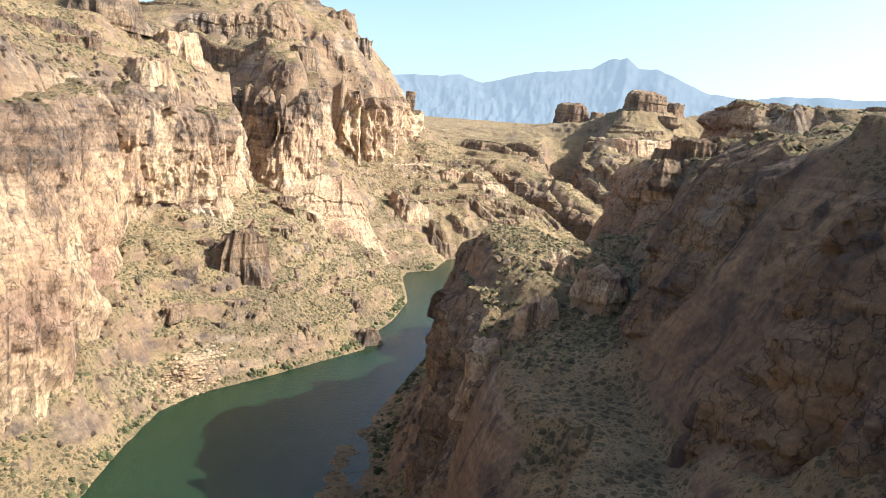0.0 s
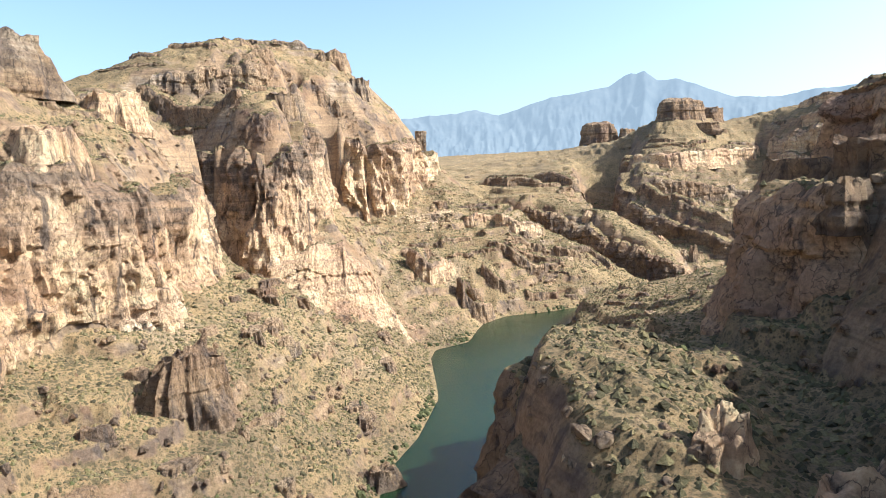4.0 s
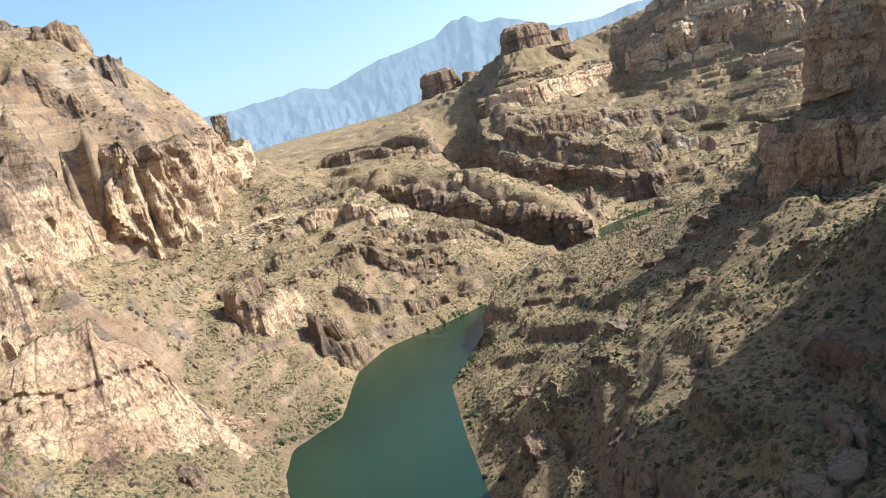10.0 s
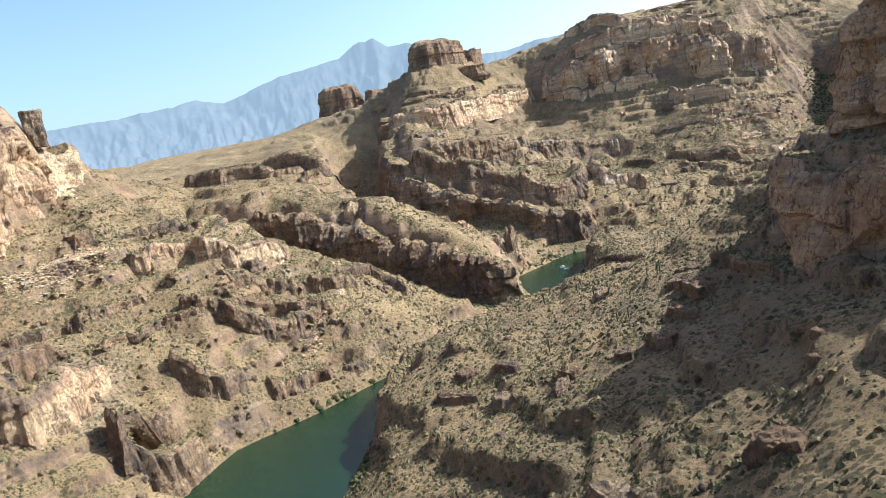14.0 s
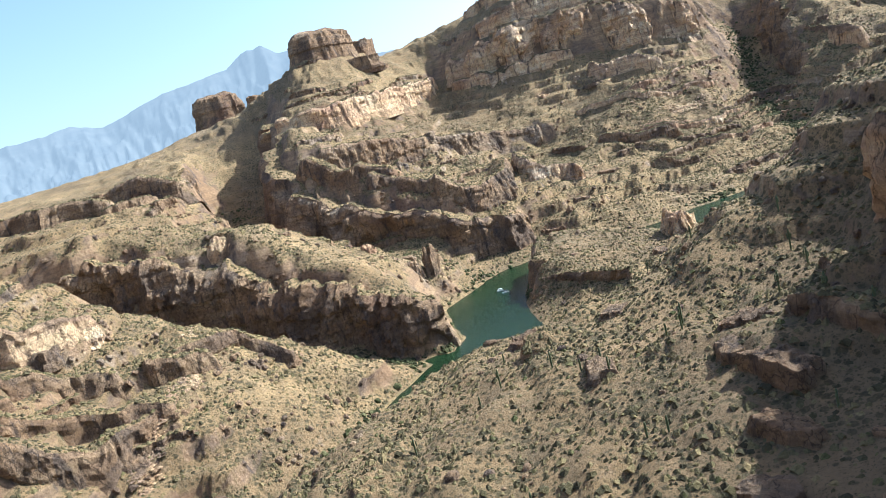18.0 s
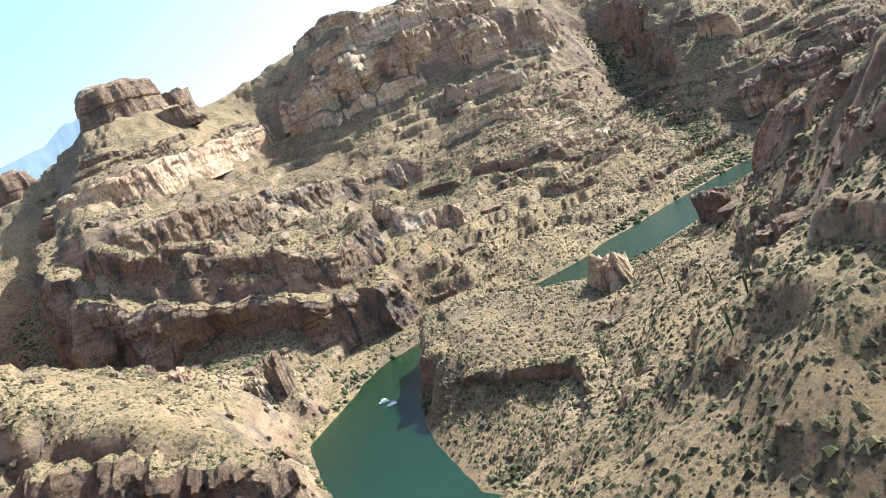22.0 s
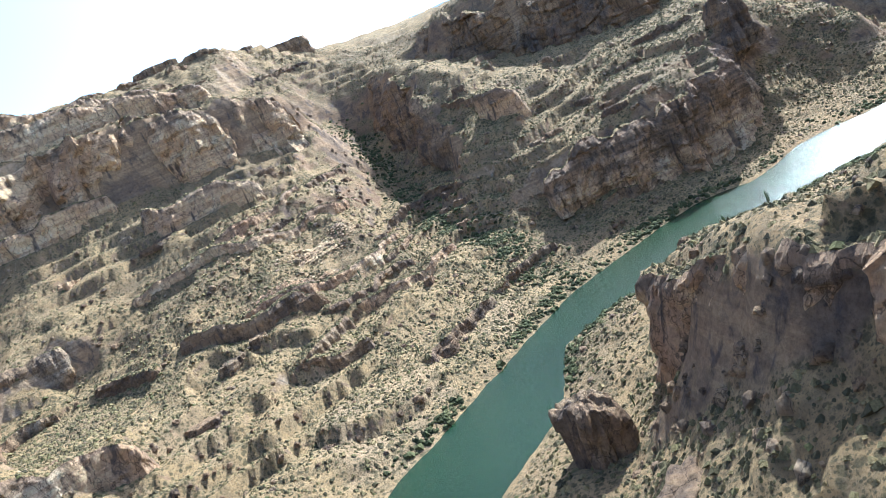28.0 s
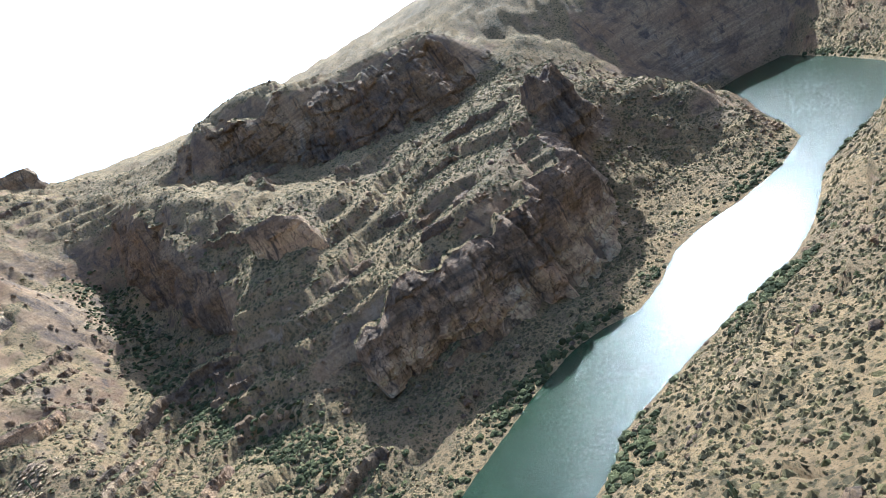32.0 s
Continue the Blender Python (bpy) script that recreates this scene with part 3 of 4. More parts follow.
# ---------------------------------------------------------------- helpers for things
def surface(x, y):
    """Height of the ground."""
    x, y = np.asarray(x, float), np.asarray(y, float)
    i = np.clip(np.searchsorted(gx, x) - 1, 0, len(gx) - 2)
    j = np.clip(np.searchsorted(gy, y) - 1, 0, len(gy) - 2)
    u, v = (x - gx[i]) / (gx[i + 1] - gx[i]), (y - gy[j]) / (gy[j + 1] - gy[j])
    return H[j, i] * (1 - u) * (1 - v) + H[j, i + 1] * u * (1 - v) + H[j + 1, i] * (1 - u) * v + H[j + 1, i + 1] * u * v


def part(name, verts, faces, mat, parent, label="", shade=True):
    ob = mesh_object(name, verts, faces, mat, shade)
    ob.parent = parent
    return tagged(ob, label)


# ---------------------------------------------------------------- ground and water
verts = np.stack([GX.ravel(), GY.ravel(), H.ravel()], 1)
ground = mesh_object("ground", verts, grid_faces(len(gy), len(gx)), MAT_GROUND)
tagged(ground, "dry tan desert canyon slopes with rock ledges and scrub", "ground", kind="structure")
wxs, wys = np.linspace(-300, 1300, 60), np.linspace(-600, 1200, 60)
WXG, WYG = np.meshgrid(wxs, wys)
water = mesh_object("water", np.stack([WXG.ravel(), WYG.ravel(), np.zeros(WXG.size)], 1), grid_faces(60, 60), MAT_WATER)
tagged(water, "calm dark green river water winding between canyon walls", "river", kind="structure")


# ---------------------------------------------------------------- cliffs
BROWS = []


def cliff_wall(name, line, label, seed, rough=1.0, bedding=0.5, column=9.0, mat=None, step=1.7, category="cliff", lip=5.0, run=0.12, deep=0.0, cave=None, cream=0.0, proud=0.0, shelf=False):
    """A rock face of buttresses, joints and beds that follows the line, foot to brow, and the brow that rolls back from it."""
    d = densify(line, step)
    n = len(d)
    foot = np.array([(p[0], p[1]) for p in d])
    zf, zt = np.array([p[2] for p in d]), np.array([p[3] for p in d])
    tang = np.gradient(foot, axis=0)
    k = np.ones(13) / 13
    tang = np.stack([np.convolve(np.pad(tang[:, a], 6, mode="edge"), k, "valid") for a in (0, 1)], 1)
    tang /= np.linalg.norm(tang, axis=1, keepdims=True)
    inward = np.stack([-tang[:, 1], tang[:, 0]], 1)
    s = np.concatenate([[0], np.cumsum(np.linalg.norm(np.diff(foot, axis=0), axis=1))])
    tall = float((zt - zf).max())
    size = min(1.0, tall / 45)
    rows = max(7, int(tall / step))
    S = np.repeat(s[None], rows, 0)
    V = np.linspace(0, 1, rows)[:, None] * np.ones((1, n))
    low = 2 + 5 * size
    edge = smooth(0, 9 * size + 3, s) * smooth(0, 9 * size + 3, s[-1] - s)
    zt = zf + (zt - zf) * (0.1 + 0.9 * edge)
    brow = zt + edge * lip * rough * size * fbm(s / 15, s * 0 + seed, None, 4, seed)
    Z = (zf - low) + V * (brow - zf + low)
    lean = -3 * size + V * (5 * size + run * (zt - zf))
    big = fbm(S / 34 + seed, Z / 60, None, 3, seed + 1) * 7.0 * size
    w = S / column + 0.55 * fbm(S / 20, Z / 22, None, 3, seed + 7)
    col = (1 - 2 * np.abs(vnoise(w, Z / 60 + seed, None, seed + 2))) * 2.6 * (0.35 + 0.65 * size)
    small = fbm(S / 5.5, Z / 7.0, None, 3, seed + 3) * 1.15 * (0.5 + 0.5 * size)
    block = np.floor(w * 1.6).astype(np.int64)
    tier = np.floor(Z / (10 + 18 * size) + 1.7 * _hash(block, block * 0 + 5, block * 0, seed + 13)).astype(np.int64)
    small = small + _hash(block, tier, block * 0 + 2, seed + 14) * 2.0 * (0.4 + 0.6 * size)
    crack = smooth(0.16, 0.0, np.abs(vnoise(S / 5.0 + 0.5 * fbm(S / 9, Z / 16, None, 2, seed + 8), Z / 40 - seed, None, seed + 9))) * 1.9 * (0.4 + 0.6 * size)
    q = Z / (4 + 9 * size) + 0.6 * fbm(S / 45, Z * 0 + seed, None, 2, seed + 4)
    f = q - np.floor(q)
    beds = _hash(np.floor(q).astype(np.int64), np.full(q.shape, 3), np.full(q.shape, 0), seed + 5) * 2.2 * bedding + smooth(0.75, 1.0, f) * 2.5 * bedding
    alcove = smooth(0.0, 0.45, vnoise(S / 26 + 0.35 * fbm(S / 30, Z / 30, None, 2, seed + 12), Z / 130 + seed, None, seed + 11)) * deep * 1.25
    if cave:
        at = s[np.argmin(np.hypot(foot[:, 0] - cave[0], foot[:, 1] - cave[1]))]
        roof = cave[2] * np.sqrt(np.clip(1 - ((S - at) / cave[3]) ** 2, 0, 1))
        alcove = alcove * (1 - smooth(26, 14, np.abs(S - at))) + cave[4] * smooth(0.6, -0.6, Z - zf - roof) * (roof > 0.3)
    reach = 14 * size + 2
    ends = smooth(0, reach, S) * smooth(0, reach, s[-1] - S)
    D = lean - proud + alcove + rough * (big + col + small + crack + beds * (0.4 + 0.6 * size)) + (1 - ends) * (3 + 6 * size)
    top = smooth(0.86, 1.0, V)
    D = D + top * top * 4.0 * size
    X = foot[None, :, 0] + inward[None, :, 0] * D
    Y = foot[None, :, 1] + inward[None, :, 1] * D
    ob = tagged(new(name), label, category)
    face = part("face", np.stack([X.ravel(), Y.ravel(), Z.ravel()], 1), grid_faces(rows, n), mat or MAT_ROCK, ob, shade=False)
    face.data.attributes.new("bed", "FLOAT", "POINT").data.foreach_set("value", np.clip(V - cream, 0, 1).ravel().astype(np.float32))
    bx, by, bz = [X[-1]], [Y[-1]], [Z[-1]]
    reach_back = ((2, -0.3), (5, -0.5), (9, -0.6), (15, -0.4), (24, 0.4), (34, 6.0)) if shelf else ((2.5, -0.2), (6 + 0.3 * deep, 0.2), (11 + 0.8 * deep, 1.2), (18 + 1.3 * deep, 5.0), (27 + 1.4 * deep, 14.0))
    for extra, drop in reach_back:
        e = extra * (0.35 + 0.65 * size)
        jit = 0.8 * fbm(s / 4.5, s * 0 + extra, None, 3, seed)
        bx.append(foot[:, 0] + inward[:, 0] * (D[-1] + e))
        by.append(foot[:, 1] + inward[:, 1] * (D[-1] + e))
        back = Z[-1] - drop * (0.35 + 0.65 * size) + jit * (0.5 + size)
        if shelf:
            down = smooth(12, 34, extra)
            back = back * (1 - down) + np.minimum(back, surface(bx[-1], by[-1]) - 0.8) * down
        bz.append(back)
    BROWS.append((np.array(bx), np.array(by), np.array(bz)))
    part("brow", np.stack([np.ravel(bx), np.ravel(by), np.ravel(bz)], 1), grid_faces(len(bx), n), MAT_GROUND, ob, "scrubby soil along the cliff's brow")
    return ob


CLIFF_WORDS = dict(
    cliff_cave=("cream and orange canyon cliff with a shallow cave at its foot", 1.0, 0.10, 12),
    cliff_great=("great orange volcanic cliff with dark varnish streaks over scree", 1.15, 0.12, 12),
    cliff_hoodoo=("reddish fluted cliff under a lone balanced rock", 1.15, 0.22, 10),
    cliff_slab=("broad sunlit cream rock slab sloping to the river", 0.5, 0.9, 12),
    cliff_rib=("dark shaded rock rib under the ridge crest", 1.0, 0.6, 9),
    cliff_mesa=("flat-topped tan mesa wall in shade", 0.9, 0.8, 13),
    cliff_tower=("square tan rock tower rising from a shaded bench", 0.8, 0.9, 14),
    cliff_spire=("stepped brown rock spire above a steep shaded slope", 1.1, 0.9, 8),
    cliff_outcrop=("rounded tan rock buttress below the spire", 1.0, 0.5, 12),
    cliff_ridge=("dark shaded rock rib dropping to the water", 1.1, 0.5, 9),
    cliff_bend=("tan overhanging cliff above the river bend", 1.0, 0.5, 10),
    cliff_gorge=("brown rimrock wall of a narrow shaded side gorge", 1.1, 0.6, 8),
    cliff_inlet=("dark layered wall of a side canyon under a bench", 0.6, 0.6, 14),
    cliff_west_inlet=("shaded wall of the side canyon below the plain", 0.8, 0.6, 10),
    cliff_band=("pale orange band of rimrock round a butte", 0.6, 0.9, 8),
    cliff_step=("brown rock ledge on a terraced slope", 0.7, 0.7, 8),
    cliff_east=("tall shaded cliff band high on the mountain", 1.1, 0.4, 22),
    cliff_ravine=("blue-shaded cliff on the far side of a ravine", 1.1, 0.35, 20),
    cliff_pool=("low dark rock bluff standing in green water", 0.5, 0.5, 7),
    cliff_massif=("great blue-shaded rock wall under the mountain crest", 1.3, 0.8, 15),
    cliff_point=("low dark bluff where a sandy peninsula meets the water", 0.8, 0.6, 7),
    cliff_peak=("dark brown rimrock band high on the western peak", 1.0, 0.6, 9),
    cliff_spur=("brown rock wall of a spur above the bright river", 1.0, 0.5, 11),
)
DARK_CLIFFS = ("cliff_point", "cliff_massif", "cliff_peak", "cliff_ridge", "cliff_rib", "cliff_gorge", "cliff_inlet", "cliff_west_inlet", "cliff_step", "cliff_pool", "cliff_ravine")
for k, (name, line) in enumerate(CLIFFS.items()):
    words, rough, bedding, column = CLIFF_WORDS[name]
    far = name in ("cliff_band", "cliff_east", "cliff_west_inlet", "cliff_ravine")
    cliff_wall("cliff", line, words, 100 + 10 * k, rough, bedding, column, MAT_DARK if name in DARK_CLIFFS else MAT_ROCK, 2.4 if far else 1.6, run=dict(cliff_slab=0.75, cliff_rib=0.45).get(name, 0.12), proud=dict(cliff_slab=6.0, cliff_tower=4.0, cliff_mesa=2.5, cliff_gorge=7.0, cliff_inlet=4.0, cliff_pool=3.0, cliff_spur=4.0, cliff_peak=5.0, cliff_band=3.0).get(name, 1.0),
               deep=DEEP.get(name, 0), cave=dict(cliff_cave=(-172, 428, 9, 15, 9), cliff_hoodoo=(-126, 888, 12, 13, 8)).get(name), cream=dict(cliff_slab=1.0, cliff_cave=0.28, cliff_great=0.15, cliff_band=0.9, cliff_hoodoo=0.45, cliff_tower=0.9, cliff_mesa=0.6, cliff_spire=0.6, cliff_outcrop=0.5, cliff_bend=0.4, cliff_east=0.45, cliff_ravine=0.5).get(name, 0.05))


def along_contour(x, y, length):
    """A line that keeps its height on the ground from (x, y), the higher ground on the walker's left."""
    def uphill(px, py):
        e = 9.0
        sx = float(surface(px + e, py) - surface(px - e, py))
        sy = float(surface(px, py + e) - surface(px, py - e))
        l = math.hypot(sx, sy) or 1.0
        return sx / l, sy / l
    arms = []
    for sign in (1, -1):
        px, py, arm = x, y, []
        for _ in range(int(length / 2 / 6)):
            ux, uy = uphill(px, py)
            px, py = px + sign * uy * 6, py - sign * ux * 6
            arm.append((px, py))
        arms.append(arm)
    return arms[1][::-1] + [(x, y)] + arms[0]


def ledge(x, y, length, tall, seed, label="dark brown ledge of rimrock along a scrubby slope"):
    line = [(px, py, float(surface(px, py)) - 1.0) for px, py in along_contour(x, y, length)]
    n = len(line)
    line = [(px, py, z, z + 1.0 + tall * (0.25 + 0.75 * math.sin(math.pi * (k + 0.5) / n) ** 0.5)) for k, (px, py, z) in enumerate(line)]
    ob = cliff_wall("rock_ledge", line, label, seed, 1.0, 0.6, 5.0, MAT_DARK, 1.5, "ledge", 4.0, shelf=True)
    return tagged(ob, group="ledges on the slopes")


# scarps that follow the beds: foot line, height, depth of the alcoves, rock, words; the rock is on the walker's left
SCARPS = [
    ([(254, 1268), (278, 1241), (292, 1212), (309, 1201), (330, 1172)], 17, 4, 0, "dark shaded scarp over the side canyon's wall"),
    ([(304, 1192), (323, 1168), (345, 1146), (362, 1134), (379, 1129), (402, 1129), (427, 1133), (446, 1155), (456, 1182)], 19, 6, 0, "brown overhanging scarp round a scrubby bench"),
    ([(442, 1176), (451, 1148), (464, 1136), (480, 1133), (500, 1124)], 17, 4, 1, "tan undercut scarp above a gully"),
    ([(372, 1118), (385, 1105), (404, 1099)], 6, 1, 0, "low dark outcrop ledge on a grassy bench"),
    ([(572, 1199), (588, 1180), (607, 1157), (633, 1147)], 10, 2, 0, "brown ledge above the river slope"),
    ([(629, 1246), (658, 1208), (706, 1199), (776, 1197)], 8, 2, 1, "long pale ledge slanting across the slope"),
    ([(600, 1262), (640, 1232), (690, 1222), (745, 1222)], 7, 2, 1, "long pale ledge slanting across the upper slope"),
    ([(650, 1290), (672, 1274), (694, 1260), (716, 1230)], 20, 5, 1, "square tan rock buttress on the mountain slope"),
    ([(577, 1120), (591, 1106), (616, 1101)], 7, 2, 0, "low brown rock ledge near the bank"),
    ([(14, 884), (30, 880), (47, 884), (75, 886), (110, 903)], 14, 5, 0, "dark broken scarp across the slope"),
    ([(8, 852), (22, 841), (36, 840), (52, 850)], 13, 4, 0, "dark recessed bluff on the slope"),
    ([(-8, 930), (10, 938), (27, 943), (57, 944), (90, 964)], 14, 4, 1, "reddish jagged scarp along a bench"),
    ([(-66, 806), (-50, 786), (-36, 784), (-22, 802), (-8, 845)], 22, 3, 1, "rounded overhanging tan bluff with a brown crust"),
    ([(-22, 797), (-9, 779), (8, 785), (26, 814)], 17, 4, 0, "dark bluff falling to the water"),
    ([(54, 848), (76, 850), (96, 867)], 9, 2, 0, "dark low bluff above the shore"),
    ([(108, 938), (142, 952), (168, 943)], 8, 2, 0, "brown ledge on the point of the bench"),
    ([(42, 902), (65, 906), (80, 908), (108, 903)], 9, 3, 0, "brown blocky ledge on a grassy slope"),
    ([(42, 923), (68, 931), (92, 932)], 9, 3, 0, "brown blocky ledge on a grassy slope"),
    ([(95, 936), (112, 935), (132, 939)], 9, 3, 0, "brown blocky ledge on a grassy slope"),
    ([(96, 1292), (120, 1262), (145, 1234), (162, 1210)], 20, 5, 0, "tall dark shaded wall under the plain"),
    ([(606, 1505), (620, 1458), (646, 1404), (700, 1372), (755, 1340), (800, 1314)], 24, 6, 1, "bulging tan rock band high on the mountain"),
    ([(642, 1545), (656, 1484), (690, 1430), (760, 1404), (822, 1374)], 20, 6, 1, "upper tan rock band high on the mountain"),
    ([(556, 1470), (572, 1424), (592, 1378), (640, 1352), (680, 1338)], 16, 5, 1, "lowest tan rock band under the shaded cliff"),
    ([(-312, 776), (-281, 757), (-250, 750), (-215, 729), (-190, 722)], 17, 4, 0, "dark columned rimrock on the peak's shoulder"),
    ([(-240, 838), (-222, 856), (-205, 878), (-198, 916)], 13, 3, 0, "dark rimrock just under the peak"),
    ([(-178, 912), (-157, 921), (-136, 926)], 20, 4, 0, "dark wall beside the peak's steep gully"),
    ([(-182, 692), (-162, 688), (-144, 704)], 18, 4, 0, "dark crag wall above the great cliff"),
    ([(-300, 640), (-270, 628), (-245, 640)], 12, 3, 0, "dark rimrock on the western bench"),
    ([(848, 1124), (838, 1100), (848, 1074)], 22, 3, 1, "bulging tan rock block on the shaded mountain wall"),
    ([(596, 1184), (640, 1152), (690, 1142), (738, 1152)], 6, 1, 1, "long pale slickrock ledge above the river"),
    ([(636, 1124), (688, 1106), (735, 1112)], 5, 1, 1, "low pale slickrock ledge near the river"),
    ([(20, 1240), (60, 1200), (110, 1180)], 14, 4, 0, "shaded scarp at the edge of the plain"),
]
for k, (line, tall, deep, pale, words) in enumerate(SCARPS):
    pts = densify([(x, y) for x, y in line], 9)
    n = len(pts)
    pts = [(x, y, float(surface(x, y)) - 1.5, float(surface(x, y)) + tall * (0.45 + 0.55 * math.sin(math.pi * (q + 0.5) / n) ** 0.4)) for q, (x, y) in enumerate(pts)]
    cliff_wall("scarp", pts, words, 5000 + 17 * k, 0.7, 0.5, 8.0, MAT_ROCK if pale else MAT_DARK, 1.5, "scarp", 5.0, deep=deep, cream=0.45 if pale else 0.1, proud=2.0, shelf=True)


# ---------------------------------------------------------------- buttes, hoodoos, outcrops
def rock_mass(name, x, y, base, top, rx, ry, turn, seed, label, category, flat=0.8, rough=1.0, res=2.0, taper=0.78, mat=None, dome=0.0):
    """A block of rock: a drum with beds, flutes and a broken flat top."""
    around = max(18, int(2 * math.pi * max(rx, ry) / res))
    up = max(6, int((top - base) / res))
    A = np.linspace(0, 2 * math.pi, around, endpoint=False)
    V = np.concatenate([np.linspace(0, 1 - 0.6 * dome, up), 1 - dome * np.array([0.36, 0.14, 0.03, 0.0])])
    shrink = np.concatenate([1 - (1 - taper) * np.linspace(0, 1, up) ** 1.2, taper * np.array([0.85, 0.6, 0.3, 0.03])])
    AA, VV = np.meshgrid(A, V)
    SH = np.repeat(shrink[:, None], around, 1)
    zz = base + VV * (top - base)
    cx, cy = np.cos(AA), np.sin(AA)
    sq = (np.abs(cx) ** 3.2 + np.abs(cy) ** 3.2) ** (-1 / 3.2)
    mean = 0.5 * (rx + ry)
    jag = fbm(cx * 1.6 + seed, cy * 1.6, zz / (mean * 1.4), 4, seed) * 0.20 * rough
    flute = (1 - 2 * np.abs(vnoise(cx * 3.4 + seed, cy * 3.4, zz / (3 * mean), seed + 3))) * 0.12 * rough
    q = zz / max(2.0, (top - base) / 4.5)
    beds = _hash(np.floor(q).astype(np.int64), np.full(q.shape, 1), np.full(q.shape, 0), seed + 5) * 0.06 * rough
    R = sq * SH * (1 + jag + flute + beds)
    zz = zz + (VV > 1 - 0.5 * dome - 1e-6) * (1 - flat) * (top - base) * 0.20 * fbm(cx * R * 2.2 + seed, cy * R * 2.2, None, 3, seed + 9)
    ct, st = math.cos(radians(turn)), math.sin(radians(turn))
    lx, ly = cx * R * rx, cy * R * ry
    vx, vy = x + lx * ct - ly * st, y + lx * st + ly * ct
    nr = len(V)
    verts = np.stack([vx, vy, zz], 2)

    def bands(r0, r1):
        idx = np.arange((r1 - r0) * around).reshape(r1 - r0, around)
        right = np.roll(idx, -1, 1)
        return verts[r0:r1].reshape(-1, 3), np.stack([idx[:-1].ravel(), right[:-1].ravel(), right[1:].ravel(), idx[1:].ravel()], 1)

    if name == "rock_outcrop":
        return tagged(mesh_object(name, *bands(0, nr), mat or MAT_DARK, False), label, category)
    ob = tagged(new(name), label, category)
    cut = max(2, int(up * 0.55))
    part("pedestal", *bands(0, cut + 1), mat or MAT_DARK, ob, shade=False)
    part("cap_rock", *bands(cut, nr), mat or MAT_DARK, ob, shade=False)
    return ob


rock_mass("butte", 425, 1560, 226, 287, 50, 42, 20, 1, "steep grey-brown butte capping a terraced hill", "butte", 0.8, 0.55, 2.0, 0.80, dome=0.28)
rock_mass("butte", 520, 1640, 236, 272, 24, 16, 40, 2, "small dark knob of rock behind the butte", "butte", 0.6, 1.0, 2.5)
rock_mass("butte", 460, 1505, 208, 232, 26, 14, -20, 3, "low brown rock shoulder under the butte", "butte", 0.6, 1.0, 2.5)
rock_mass("butte", 322, 1880, 212, 268, 42, 32, 10, 4, "small dark flat-topped butte on the plain", "butte", 0.7, 0.7, 2.6, 0.78, dome=0.22)
rock_mass("butte", 385, 1850, 212, 246, 22, 16, 30, 5, "lesser dark rock beside the small butte", "butte", 0.6, 1.0, 3.0)
rock_mass("hoodoo", -62, 1052, 176, 202, 6.4, 5.6, 15, 6, "square balanced rock standing on the cliff's brow", "hoodoo", 0.7, 0.9, 1.3, 1.0)
rock_mass("hoodoo", 297, 1062, 6, 37, 8.5, 6.0, 35, 7, "brown rock spire standing on a knoll beside the water", "hoodoo", 0.3, 1.3, 1.3, 0.55)
rock_mass("hoodoo", 284, 1063, 14, 32, 7, 5.0, 80, 8, "pale split rock leaning against the spire", "hoodoo", 0.3, 1.3, 1.3, 0.6, mat=MAT_ROCK)
rock_mass("hoodoo", 258, 1074, 28, 52, 11, 7, 70, 9, "orange jagged rock crest on the knoll", "hoodoo", 0.3, 1.4, 1.5, 0.6, mat=MAT_ROCK)
rock_mass("crag", 424, 946, 6, 28, 13, 9, 60, 10, "bright orange jagged crag above the river", "crag", 0.2, 1.5, 1.4, 0.5, mat=MAT_ROCK)
rock_mass("crag", 440, 958, 4, 22, 12, 9, 20, 11, "orange broken crag beside the first", "crag", 0.2, 1.5, 1.4, 0.6, mat=MAT_ROCK)
rock_mass("crag", 119, 334, 122, 147, 12, 10, 25, 71, "square layered block on the shaded ridge tower", "crag", 0.7, 1.0, 1.2, 0.85)
for x, y, low, top, r, q in ((161, 1081, 60, 88, 9, 81), (170, 1077, 56, 82, 8, 82), (183, 1071, 50, 77, 9, 83), (197, 1064, 46, 68, 8, 84)):
    rock_mass("outcrop", x, y, low, top, r, r * 0.8, 35, q, "rounded tan rock knob on the side gorge's rim", "outcrop", 0.4, 1.1, 1.2, 0.7, mat=MAT_ROCK, dome=0.3)
for x, y, low, top, r, q in ((18, 206, 52, 74, 9, 91), (34, 214, 64, 86, 10, 92), (54, 222, 78, 98, 11, 93), (44, 246, 78, 97, 9, 94), (24, 256, 70, 89, 9, 95)):
    rock_mass("outcrop", x, y, low, top, r, r * 0.7, 60, q, "sunlit orange broken rocks along the near ridge crest", "outcrop", 0.2, 1.6, 1.1, 0.6, mat=MAT_ROCK)
rock_mass("boulder", 605, 1320, 100, 121, 10, 8, 20, 85, "square tan boulder standing on the mountain slope", "boulder", 0.6, 1.0, 1.3, 0.85, mat=MAT_ROCK)
rock_mass("hoodoo", 100, 318, 122, 136, 7, 6, 20, 12, "layered cap rock on top of the square tower", "hoodoo", 0.3, 1.5, 1.1, 0.65)
rock_mass("crag", 146, 432, 118, 143, 17, 14, 15, 13, "broken rock block between tower and mesa", "crag", 0.8, 0.9, 1.6, 0.85)
rock_mass("hoodoo", 322, 656, 146, 181, 18, 20, 10, 14, "topmost jagged pinnacle of the brown spire", "hoodoo", 0.3, 1.3, 1.8, 0.6)
